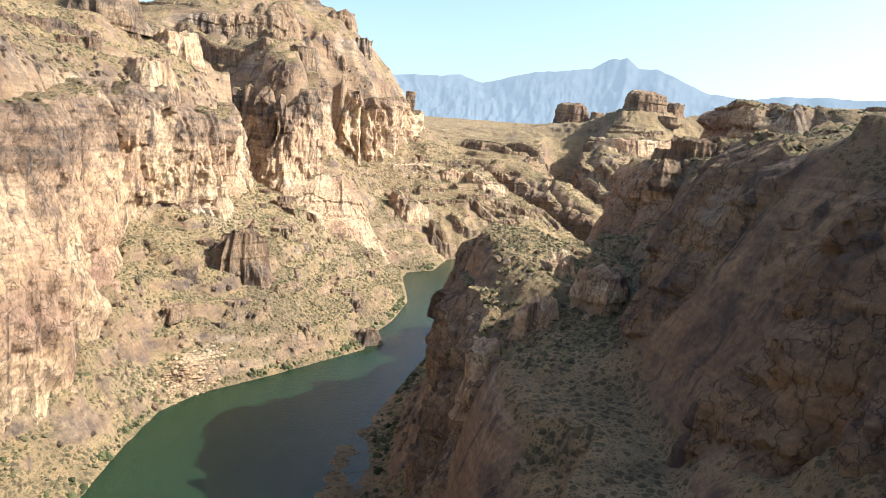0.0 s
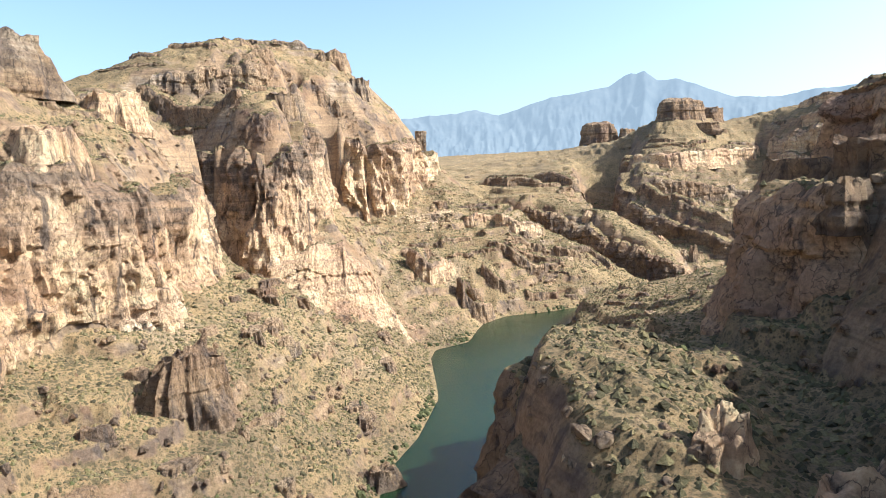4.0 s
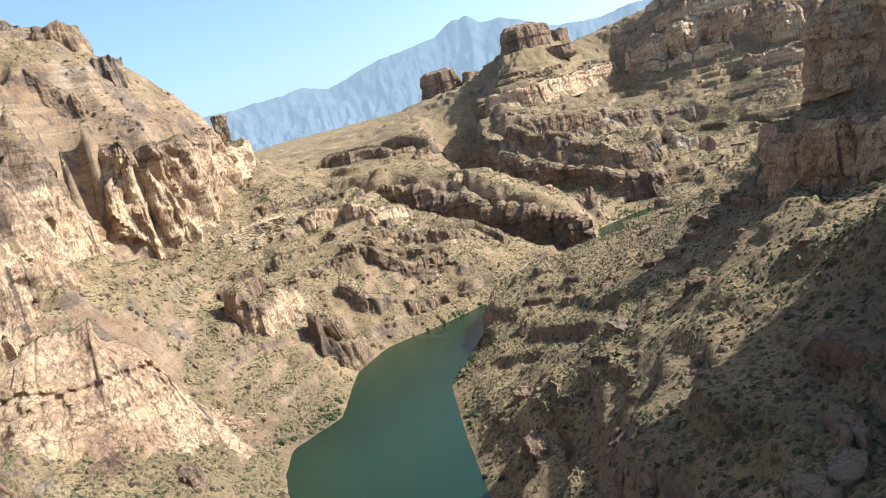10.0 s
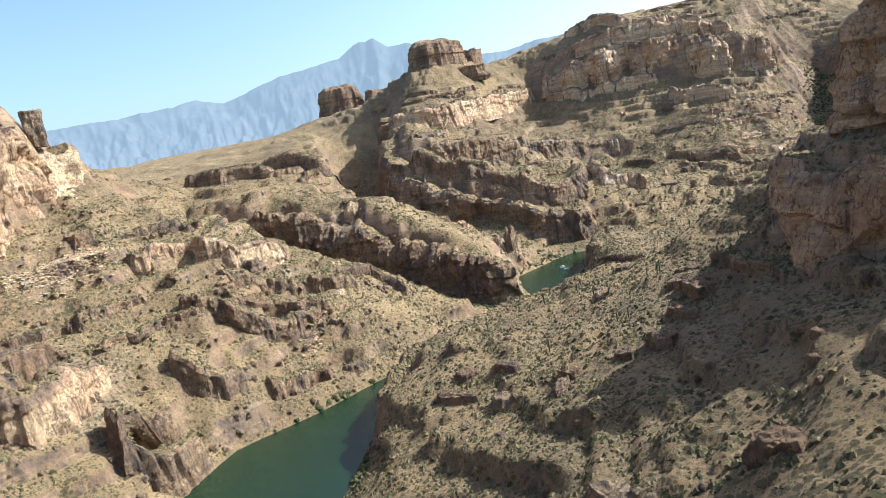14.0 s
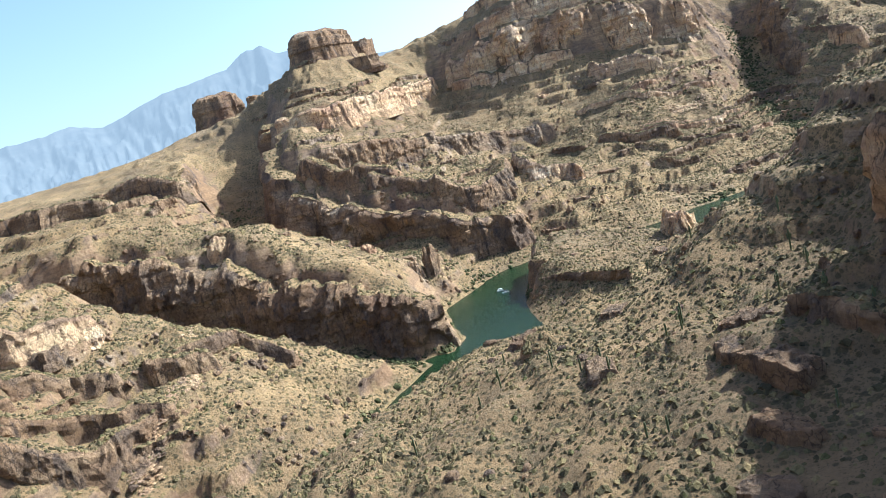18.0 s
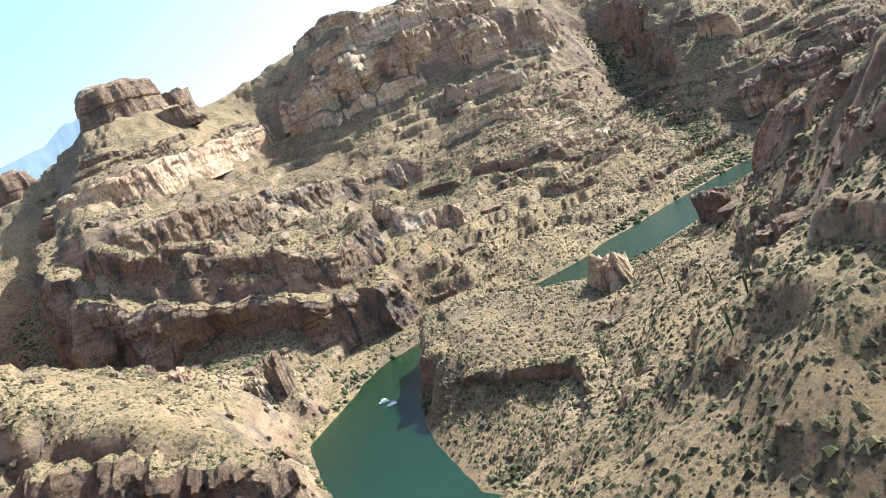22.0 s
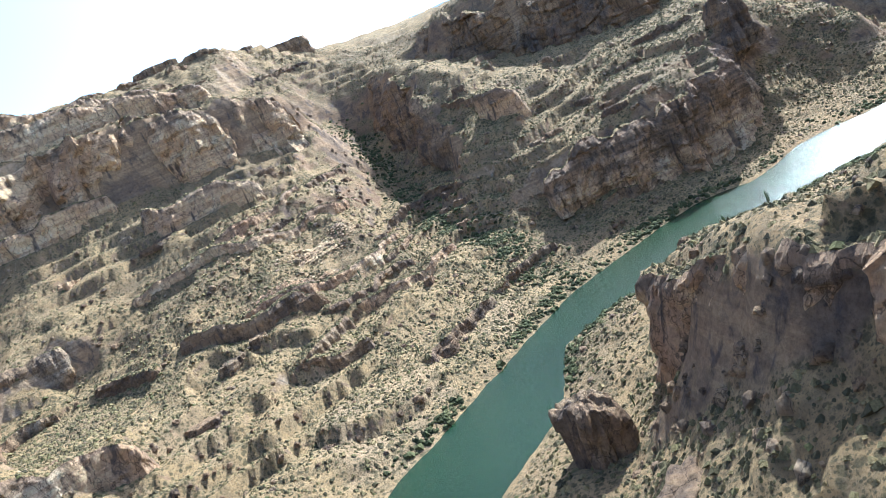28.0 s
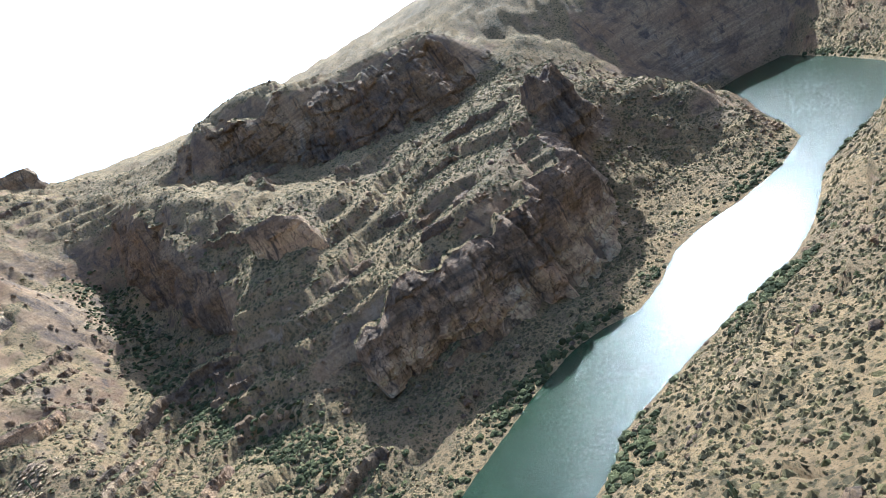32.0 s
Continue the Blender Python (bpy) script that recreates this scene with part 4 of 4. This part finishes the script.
rock_mass("hoodoo", 306, 670, 118, 160, 13, 15, 50, 15, "stepped shoulder of the brown spire", "hoodoo", 0.4, 1.2, 1.8, 0.75)
rock_mass("crag", 522, 948, -2, 26, 13, 9, 40, 16, "square tan rock standing at the water's edge", "crag", 0.6, 1.3, 1.4, 0.8)
rock_mass("crag", 938, 944, 60, 97, 30, 20, 20, 17, "brown pyramid-shaped crag above the river bend", "crag", 0.3, 1.1, 2.2, 0.45)
rock_mass("crag", -266, 534, 192, 227, 30, 22, 75, 27, "dark brown crag on the skyline above the bench", "crag", 0.4, 1.2, 1.8, 0.62)
rock_mass("crag", -218, 972, 280, 307, 30, 18, 20, 61, "dark brown crag on top of the western peak", "crag", 0.3, 1.3, 2.0, 0.6)
rock_mass("crag", -166, 988, 258, 294, 24, 20, 60, 62, "dark square buttress below the western peak", "crag", 0.5, 1.3, 2.0, 0.72)
rock_mass("crag", -138, 985, 220, 262, 20, 22, 40, 63, "dark stepped shoulder of the western peak", "crag", 0.4, 1.3, 2.0, 0.7)
rock_mass("crag", -252, 950, 276, 298, 22, 14, 10, 64, "low brown crag beside the western peak", "crag", 0.3, 1.3, 2.0, 0.6)
rock_mass("crag", -172, 700, 136, 186, 18, 14, 20, 66, "dark weathered crag on the great cliff", "crag", 0.3, 1.5, 1.6, 0.6)
rock_mass("crag", -196, 452, 138, 166, 22, 16, 80, 18, "orange crag crowning the cream cliff", "crag", 0.3, 1.3, 1.6, 0.6, mat=MAT_ROCK)
rock_mass("crag", -232, 586, 172, 200, 24, 18, 60, 19, "orange crag on the bench above the cliff", "crag", 0.3, 1.3, 1.8, 0.6, mat=MAT_ROCK)
rock_mass("outcrop", -122, 424, 26, 66, 21, 18, 30, 20, "brown broken outcrop standing on the talus slope", "outcrop", 0.2, 1.7, 1.1, 0.5)
rock_mass("outcrop", -60, 850, 36, 66, 26, 17, 60, 21, "brown layered outcrop on the slope", "outcrop", 0.7, 1.0, 1.6, 0.8)
rock_mass("outcrop", -42, 806, 22, 50, 20, 14, 45, 22, "tan overhanging outcrop above the river", "outcrop", 0.7, 1.0, 1.5, 0.85, mat=MAT_ROCK)
rock_mass("crag", -162, 752, 190, 218, 26, 15, 70, 23, "dark knob of rock above the great cliff", "crag", 0.5, 1.1, 1.8, 0.7)
rock_mass("outcrop", -2, 812, -3, 26, 15, 10, 40, 24, "dark rock bluff at the water's edge", "outcrop", 0.5, 1.1, 1.5, 0.75)
rock_mass("crag", 1030, 1424, 235, 266, 32, 20, -30, 25, "flat-topped rim of rock on the mountain crest", "crag", 0.8, 0.9, 3.0, 0.85)
rock_mass("outcrop", -40, 436, -4, 8, 9, 7, 40, 26, "brown rock nose jutting into the river", "outcrop", 0.4, 1.2, 1.2, 0.6)


# ledges and outcrops along the benches: (x from, x to, y from, y to, ledges, outcrops)
rng = random.Random(7)
BENCHES = [(-40, 110, 850, 1010, 9, 9), (-150, -45, 350, 640, 4, 34), (120, 330, 1010, 1200, 7, 8), (300, 560, 1090, 1330, 10, 12),
           (120, 250, 690, 870, 3, 18), (560, 800, 1050, 1330, 9, 14), (340, 560, 800, 960, 4, 14), (-340, -200, 640, 960, 17, 10),
           (-330, -215, 300, 620, 10, 13), (780, 1000, 940, 1200, 7, 12), (280, 620, 1400, 1560, 11, 7), (60, 160, 380, 640, 3, 10),
           (640, 1020, 1330, 1500, 13, 5), (-120, 150, 1100, 1500, 13, 7)]
made_all = 0
for x0, x1, y0, y1, ledges, outcrops in BENCHES:
    todo = [True] * ledges + [False] * outcrops
    for _ in range(len(todo) * 25):
        if not todo:
            break
        x, y = rng.uniform(x0, x1), rng.uniform(y0, y1)
        h = float(surface(x, y))
        if h < 7:
            continue
        e = 9.0
        sx, sy = float(surface(x + e, y) - surface(x - e, y)) / (2 * e), float(surface(x, y + e) - surface(x, y - e)) / (2 * e)
        if not 0.18 < math.hypot(sx, sy) < 1.15:
            continue
        made_all += 1
        if todo.pop(0):
            ledge(x, y, rng.uniform(40, 110), rng.uniform(4, 8), 1000 + 13 * made_all)
        else:
            long, deep, tall = rng.uniform(4, 11), rng.uniform(3, 6), rng.uniform(3, 7)
            turn = math.degrees(math.atan2(sy, sx)) + 90 + rng.uniform(-25, 25)
            ob = rock_mass("rock_outcrop", x, y, h - tall * 0.9, h + tall * 0.5, long, deep, turn, 300 + made_all, "dark brown weathered rock outcrop on a dry slope", "outcrop", 0.5, 1.3, 1.2, 0.72)
            tagged(ob, group="outcrops on the slopes")


# ---------------------------------------------------------------- scrub, stones
def scatter(count, seed, keep):
    g = np.random.default_rng(seed)
    x, y = g.uniform(-330, 1130, count), g.uniform(180, 1420, count)
    h = surface(x, y)
    e = 2.0
    sl = np.hypot(surface(x + e, y) - surface(x - e, y), surface(x, y + e) - surface(x, y - e)) / (2 * e)
    ok = keep(x, y, h, sl, g)
    return x[ok], y[ok], h[ok], g


def blob(seed, rings, around, jag):
    """A rough lump: unit size, its foot at zero."""
    g = np.random.default_rng(seed)
    vs = [(0, 0, 1.0)]
    for r in range(1, rings + 1):
        p = math.pi * 0.5 * r / rings
        for a in range(around):
            w = 2 * math.pi * (a + 0.5 * (r % 2)) / around
            k = 1 + g.uniform(-jag, jag)
            vs.append((math.sin(p) * math.cos(w) * k, math.sin(p) * math.sin(w) * k, math.cos(p) * (1 + g.uniform(-jag, jag) * 0.6)))
    fs = [(0, 1 + a, 1 + (a + 1) % around) for a in range(around)]
    for r in range(rings - 1):
        for a in range(around):
            i, j = 1 + r * around + a, 1 + r * around + (a + 1) % around
            fs += [(i, i + around, j + around), (i, j + around, j)]
    return np.array(vs), np.array(fs)


def crowd(name, x, y, h, size, flat, kinds, mat, label, category, g, sink=0.25, shade=False):
    """Many small lumps in one mesh."""
    V, F, at = [], [], 0
    pick = g.integers(0, len(kinds), len(x))
    for k, (vs, fs) in enumerate(kinds):
        m = pick == k
        if not m.any():
            continue
        a = g.uniform(0, 6.283, m.sum())
        c, s = np.cos(a)[:, None], np.sin(a)[:, None]
        sz, fl = size[m][:, None], flat[m][:, None]
        vx = x[m][:, None] + (vs[:, 0] * c - vs[:, 1] * s) * sz
        vy = y[m][:, None] + (vs[:, 0] * s + vs[:, 1] * c) * sz
        vz = h[m][:, None] - sink * sz * fl + vs[:, 2] * sz * fl
        V.append(np.stack([vx, vy, vz], 2).reshape(-1, 3))
        F.append((fs[None] + (np.arange(m.sum()) * len(vs))[:, None, None] + at).reshape(-1, 3))
        at += m.sum() * len(vs)
    ob = mesh_object(name, np.concatenate(V), np.concatenate(F), mat, shade)
    return tagged(ob, label, category, kind="stuff")


def make_scrub(name, stops):
    m, nt, b = material(name)
    geo = nt.nodes.new("ShaderNodeNewGeometry")
    col = ramp(nt, geo.outputs["Random Per Island"], stops)
    fine = tex_noise(nt, geo.outputs["Position"], 2.5, 4, 0.7)
    nt.links.new(mix(nt, 0.5, col, ramp(nt, fine, [(0.3, grey(0.15)), (0.7, grey(0.85))]), "OVERLAY"), b.inputs["Base Color"])
    b.inputs["Roughness"].default_value = 0.9
    b.inputs["Specular IOR Level"].default_value = 0.1
    bump(nt, b, fine, 1.0, 0.5)
    return m


MAT_SCRUB = make_scrub("desert_scrub_leaf", [(0.0, (0.060, 0.052, 0.030)), (0.25, (0.095, 0.082, 0.042)), (0.50, (0.135, 0.114, 0.056)), (0.72, (0.185, 0.150, 0.070)), (0.90, (0.25, 0.19, 0.092)), (1.0, (0.088, 0.094, 0.036))])
MAT_GREEN = make_scrub("green_bush_leaf", [(0.0, (0.034, 0.038, 0.017)), (0.4, (0.058, 0.064, 0.027)), (0.75, (0.096, 0.098, 0.042)), (1.0, (0.150, 0.142, 0.066))])
river_line = np.array(densify(RIVER, 40))


def near_river(x, y):
    """1 within 230 m of the river, a quarter far from it."""
    d = np.full(len(x), 1e9)
    for px, py in river_line:
        d = np.minimum(d, (x - px) ** 2 + (y - py) ** 2)
    return 1 - 0.75 * smooth(210, 260, np.sqrt(d))


patchy = lambda x, y: fbm(x / 38, y / 38, None, 3, 91)
x, y, h, g = scatter(760000, 3, lambda x, y, h, sl, g: (h > 1.2) & (sl < 1.1) & (g.uniform(0, 1, len(x)) < np.clip(0.50 + 0.40 * patchy(x, y) + 0.16 * smooth(200, 600, x), 0.08, 1) * near_river(x, y)))
for bx, by, bz in BROWS:
    span = math.hypot(bx[0, -1] - bx[0, 0], by[0, -1] - by[0, 0])
    count = int(span * 5)
    r, c = g.uniform(0.3, bx.shape[0] - 1.6, count), g.uniform(0, bx.shape[1] - 1.01, count)
    i, j = r.astype(int), c.astype(int)
    u, v = r - i, c - j
    at = lambda a: (a[i, j] * (1 - u) + a[i + 1, j] * u) * (1 - v) + (a[i, j + 1] * (1 - u) + a[i + 1, j + 1] * u) * v
    px, py, pz = at(bx), at(by), at(bz)
    ok = pz > surface(px, py)
    x, y, h = np.concatenate([x, px[ok]]), np.concatenate([y, py[ok]]), np.concatenate([h, pz[ok]])
size = 0.50 + 1.05 * g.random(len(x)) ** 2.2
crowd("scrub", x, y, h, size, 0.75 + 0.35 * g.random(len(x)), [blob(k, 2, 3, 0.42) if k % 4 == 0 else blob(k, 1, 5, 0.35) for k in range(8)], MAT_SCRUB, "low grey-green desert scrub dotted over dry slopes", "scrub", g)
x, y, h, g = scatter(900000, 5, lambda x, y, h, sl, g: (h > 0.4) & (h < 3.5) & (g.uniform(0, 1, len(x)) < np.clip(0.12 + 0.5 * fbm(x / 30, y / 30, None, 3, 77), 0.02, 0.6)))
size = 0.8 + 1.5 * g.random(len(x)) ** 2
crowd("shore_bushes", x, y, h, size, 0.9 + 0.3 * g.random(len(x)), [blob(20 + k, 2, 6, 0.36) for k in range(4)], MAT_GREEN, "green bushes crowding the water's edge", "bushes", g)
# thickets along the gully floors: line of the plan, bushes, half width
g = np.random.default_rng(44)
px, py = [], []
for name, count, wide in (("ravine", 1500, 9), ("inlet_floor", 500, 6), ("gorge_floor", 400, 5)):
    line = np.array(densify(FORMS[name], 4))
    at = line[g.integers(0, len(line), count)]
    px.append(at[:, 0] + g.normal(0, wide, count))
    py.append(at[:, 1] + g.normal(0, wide, count))
x, y = np.concatenate(px), np.concatenate(py)
h = surface(x, y)
x, y, h = x[h > 1], y[h > 1], h[h > 1]
crowd("thicket", x, y, h, 0.9 + 1.3 * g.random(len(x)) ** 2, 0.9 + 0.3 * g.random(len(x)), [blob(24 + k, 2, 6, 0.36) for k in range(4)], MAT_GREEN, "dense green bushes along the gully floors", "bushes", g)
x, y, h, g = scatter(30000, 9, lambda x, y, h, sl, g: (h > 0.3) & (sl < 1.3) & (g.uniform(0, 1, len(x)) < np.clip(0.30 + 0.6 * fbm(x / 22, y / 22, None, 3, 17), 0.02, 1)))
size = 0.4 + 1.9 * g.random(len(x)) ** 4
crowd("stones", x, y, h, size, 0.6 + 0.5 * g.random(len(x)), [blob(40 + k, 2, 5, 0.30) for k in range(5)], MAT_DARK, "fallen brown stones and boulders on scree", "stones", g)


# pale scree: centre, half length, half width, turn in degrees, stones
MAT_PALE = make_rock("pale_scree_rock", 1.55)
g = np.random.default_rng(33)
px, py = [], []
for cx, cy, long, wide, turn, count in ((-42, 932, 30, 13, 35, 2600), (96, 905, 26, 3.5, 60, 700), (118, 940, 20, 3.0, 75, 500), (-118, 330, 22, 8, 70, 700), (-60, 690, 20, 6, 40, 700), (640, 1165, 34, 7, -20, 900), (690, 1180, 30, 8, -10, 900)):
    u, v = g.normal(0, 0.5, count) * long, g.normal(0, 0.5, count) * wide
    c, q = math.cos(radians(turn)), math.sin(radians(turn))
    px.append(cx + u * c - v * q)
    py.append(cy + u * q + v * c)
x, y = np.concatenate(px), np.concatenate(py)
h = surface(x, y)
size = 0.5 + 1.3 * g.random(len(x)) ** 2
crowd("scree", x, y, h, size, 0.35 + 0.3 * g.random(len(x)), [blob(80 + k, 1, 5, 0.35) for k in range(5)], MAT_PALE, "patches of pale broken scree on the slopes", "scree", g)
x, y, h, g = scatter(1500000, 15, lambda x, y, h, sl, g: (h > 1.0) & (sl > 0.62) & (sl < 3.0) & (g.uniform(0, 1, len(x)) < 0.10 * smooth(0.64, 1.15, sl) * near_river(x, y) * np.clip(0.6 + 0.8 * fbm(x / 15, y / 15, None, 2, 27), 0.05, 1)))
size = 0.6 + 1.9 * g.random(len(x)) ** 2.2
crowd("ledge_rocks", x, y, h, size, 0.8 + 0.6 * g.random(len(x)), [blob(60 + k, 2, 4, 0.36) for k in range(6)], MAT_DARK, "broken brown rocks along the ledges of the slopes", "rocks", g, 0.30)


# ---------------------------------------------------------------- far mountains
def make_far():
    m, nt, b = material("distant_mountain_haze_glow")
    geo = nt.nodes.new("ShaderNodeNewGeometry")
    fac = tex_noise(nt, geo.outputs["Position"], 0.008, 8, 0.7)
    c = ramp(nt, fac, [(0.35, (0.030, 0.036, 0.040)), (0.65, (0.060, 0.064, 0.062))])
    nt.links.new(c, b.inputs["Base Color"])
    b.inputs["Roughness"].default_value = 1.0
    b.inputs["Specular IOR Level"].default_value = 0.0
    # distance haze put in as an even blue-grey glow over near-black slopes
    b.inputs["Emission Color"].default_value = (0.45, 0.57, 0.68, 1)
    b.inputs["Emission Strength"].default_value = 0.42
    return m


# bearing in degrees and height in metres of the far skyline
SKYLINE = [(-30, 500), (-18, 520), (-6.0, 548), (-2.0, 566), (-0.4, 590), (1.7, 550), (4.0, 602), (6.2, 652), (9.6, 684), (11.0, 706), (11.9, 754), (12.3, 778), (12.8, 788), (13.3, 778), (13.9, 792), (14.4, 762), (14.9, 728),
           (16.4, 730), (18.2, 668), (20.8, 598), (23.5, 576), (25.5, 604), (28, 612), (31, 610), (37, 622), (45, 650), (60, 600), (80, 520)]
bear = np.linspace(-30, 80, 1100)
rise = np.interp(bear, [b for b, _ in SKYLINE], [h for _, h in SKYLINE])
rise = rise + 4 * fbm(bear / 0.9, bear * 0, None, 4, 5)
rows = 44
far_x, far_y, far_z = [], [], []
for k in range(rows):
    v = k / (rows - 1)
    dist = 3400 + 1050 * v + 60 * fbm(bear / 2.5, bear * 0 + 2 * v, None, 2, 3)
    sway = bear / 2.2 + 0.5 * fbm(bear / 4, bear * 0 + 1.5 * v, None, 3, 9)
    crease = (ridged(sway, bear * 0 + 1.6 * v, 4, 8) * 24 + fbm(bear / 0.5, bear * 0 + 8.0 * v, None, 4, 18) * 14) * math.sin(math.pi * v) ** 0.8
    far_x.append(60 + np.sin(np.radians(bear)) * dist)
    far_y.append(380 + np.cos(np.radians(bear)) * dist)
    far_z.append(150 + (rise - 150) * v ** 1.3 + crease)
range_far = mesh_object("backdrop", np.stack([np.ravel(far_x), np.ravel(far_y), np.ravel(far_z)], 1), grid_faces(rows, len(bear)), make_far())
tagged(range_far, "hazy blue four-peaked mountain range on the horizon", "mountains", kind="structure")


# ---------------------------------------------------------------- cacti
def plain_material(name, colour, rough=0.6, metal=0.0, spread=0.15, scale=3.0):
    m, nt, b = material(name)
    pos = nt.nodes.new("ShaderNodeTexCoord").outputs["Object"]
    fac = tex_noise(nt, pos, scale, 5, 0.65)
    lo, hi = tuple(c * (1 - spread) for c in colour), tuple(min(1, c * (1 + spread)) for c in colour)
    nt.links.new(ramp(nt, fac, [(0.35, lo), (0.65, hi)]), b.inputs["Base Color"])
    b.inputs["Roughness"].default_value, b.inputs["Metallic"].default_value = rough, metal
    return m


MAT_CACTUS = plain_material("saguaro_skin", (0.085, 0.105, 0.045), 0.7, 0, 0.35)


def ribbed(path, radii, ribs=9):
    """A pleated stem along a path of points."""
    V = []
    around = ribs * 2
    for (px, py, pz), r in zip(path, radii):
        for a in range(around):
            w = 2 * math.pi * a / around
            rr = r * (1.0 if a % 2 else 0.80)
            V.append((px + rr * math.cos(w), py + rr * math.sin(w), pz))
    n = len(path)
    idx = np.arange(n * around).reshape(n, around)
    right = np.roll(idx, -1, 1)
    return np.array(V), np.stack([idx[:-1].ravel(), right[:-1].ravel(), right[1:].ravel(), idx[1:].ravel()], 1)


def saguaro(tall, arms, seed):
    g = random.Random(seed)
    ob = tagged(new("saguaro"), "tall green ribbed saguaro cactus standing on a dry slope", "cactus", "saguaros on the slope")
    zs = [-0.6, 0.4, tall * 0.3, tall * 0.6, tall * 0.85, tall * 0.95, tall * 0.99, tall]
    rs = [0.24, 0.25, 0.29, 0.31, 0.28, 0.20, 0.10, 0.02]
    part("trunk", *ribbed([(0, 0, z) for z in zs], rs), MAT_CACTUS, ob)
    for k in range(arms):
        w, z0 = g.uniform(0, 6.28), tall * g.uniform(0.38, 0.6)
        top = z0 + tall * g.uniform(0.2, 0.38)
        out = g.uniform(0.55, 0.85)
        pts = [(0.1, z0 - 0.1), (0.6 * out, z0), (0.92 * out, z0 + 0.18), (out, z0 + 0.5), (out, top - 0.3), (out, top - 0.08), (out, top)]
        rr = [0.12, 0.15, 0.17, 0.18, 0.17, 0.10, 0.02]
        part("arm", *ribbed([(d * math.cos(w), d * math.sin(w), z) for d, z in pts], rr), MAT_CACTUS, ob)
    return ob


kinds = [saguaro(5.6, 2, 1), saguaro(6.8, 3, 2), saguaro(4.2, 0, 3)]
rng = random.Random(21)
spots = []
for x0, x1, y0, y1, count in ((200, 300, 690, 790, 16), (150, 260, 730, 850, 10), (300, 440, 800, 900, 12), (560, 720, 1060, 1180, 8), (-120, -50, 380, 600, 6), (520, 640, 880, 950, 6)):
    for _ in range(count):
        x, y = rng.uniform(x0, x1), rng.uniform(y0, y1)
        h = float(surface(x, y))
        if h > 4:
            spots.append((x, y, h))
for k, (x, y, h) in enumerate(spots):
    m = pose(x, y, h, 0, 0, rng.uniform(0, 360))
    if k < 3:
        kinds[k].matrix_basis = m
    else:
        copy_thing(kinds[k % 3], m)


# ---------------------------------------------------------------- boats
MAT_ALU = plain_material("boat_aluminium", (0.55, 0.56, 0.57), 0.35, 0.8)
MAT_DECK = plain_material("boat_deck", (0.42, 0.40, 0.36), 0.7)
MAT_WHITE = plain_material("boat_white", (0.78, 0.78, 0.75), 0.5)
MAT_NAVY = plain_material("boat_canvas", (0.035, 0.045, 0.075), 0.8)


def box(x0, x1, y0, y1, z0, z1, bevel=0.06):
    bm = bmesh.new()
    bmesh.ops.create_cube(bm, size=1.0)
    for v in bm.verts:
        v.co = Vector((x0 + (v.co.x + 0.5) * (x1 - x0), y0 + (v.co.y + 0.5) * (y1 - y0), z0 + (v.co.z + 0.5) * (z1 - z0)))
    bmesh.ops.bevel(bm, geom=list(bm.edges), offset=bevel, segments=2, affect="EDGES")
    return bm


def bm_part(name, bm, mat, parent, label=""):
    me = bpy.data.meshes.new(name)
    bm.to_mesh(me)
    bm.free()
    me.materials.append(mat)
    ob = new(name, me)
    ob.parent = parent
    return tagged(ob, label)


def pontoon_boat(x, y, turn, canopy, label):
    ob = tagged(new("pontoon_boat"), label, "boat", "boats resting on the river")
    ob.matrix_basis = pose(x, y, 0, 0, 0, turn)
    ob.scale = (0.65, 0.65, 0.65)
    for side in (-1, 1):
        ys = [-4.0, -3.7, -3.0, 0, 2.6, 3.4, 3.9, 4.1]
        rs = [0.05, 0.25, 0.34, 0.34, 0.34, 0.28, 0.14, 0.03]
        around = 14
        V = [(side * 0.95 + r * math.cos(2 * math.pi * a / around), yy, 0.12 + (0.18 if yy > 3.3 else 0) + r * math.sin(2 * math.pi * a / around)) for yy, r in zip(ys, rs) for a in range(around)]
        idx = np.arange(len(V)).reshape(len(ys), around)
        right = np.roll(idx, -1, 1)
        part("pontoon", np.array(V), np.stack([idx[:-1].ravel(), idx[1:].ravel(), right[1:].ravel(), right[:-1].ravel()], 1), MAT_ALU, ob)
        bm_part("side_panel", box(side * 1.28 - 0.03, side * 1.28 + 0.03, -3.5, 3.4, 0.62, 1.2, 0.02), MAT_WHITE, ob)
        bm_part("bench", box(side * 0.95 - 0.28, side * 0.95 + 0.28, -0.6, 3.0, 0.62, 1.0, 0.08), MAT_WHITE, ob)
        for yy in (-2.2, 1.0):
            bm_part("post", box(side * 1.2 - 0.025, side * 1.2 + 0.025, yy - 0.025, yy + 0.025, 0.6, 2.5, 0.01), MAT_ALU, ob)
    bm_part("deck", box(-1.3, 1.3, -3.7, 3.7, 0.48, 0.62, 0.03), MAT_DECK, ob)
    bm_part("front_panel", box(-1.25, 1.25, 3.36, 3.42, 0.62, 1.2, 0.02), MAT_WHITE, ob)
    bm_part("canopy", box(-1.3, 1.3, -2.6, 1.4, 2.46, 2.6, 0.06), canopy, ob, "flat canvas sun canopy")
    bm_part("console", box(-0.3, 0.35, -1.6, -1.1, 0.62, 1.5, 0.06), MAT_WHITE, ob)
    bm_part("outboard_motor", box(-0.22, 0.22, -4.2, -3.7, 0.1, 1.15, 0.1), MAT_NAVY, ob)
    return ob


pontoon_boat(327.0, 1024.5, 62, MAT_WHITE, "white pontoon boat with a pale canopy on green water")
pontoon_boat(326.5, 1016.0, 70, MAT_NAVY, "pontoon boat with a dark canopy on green water")
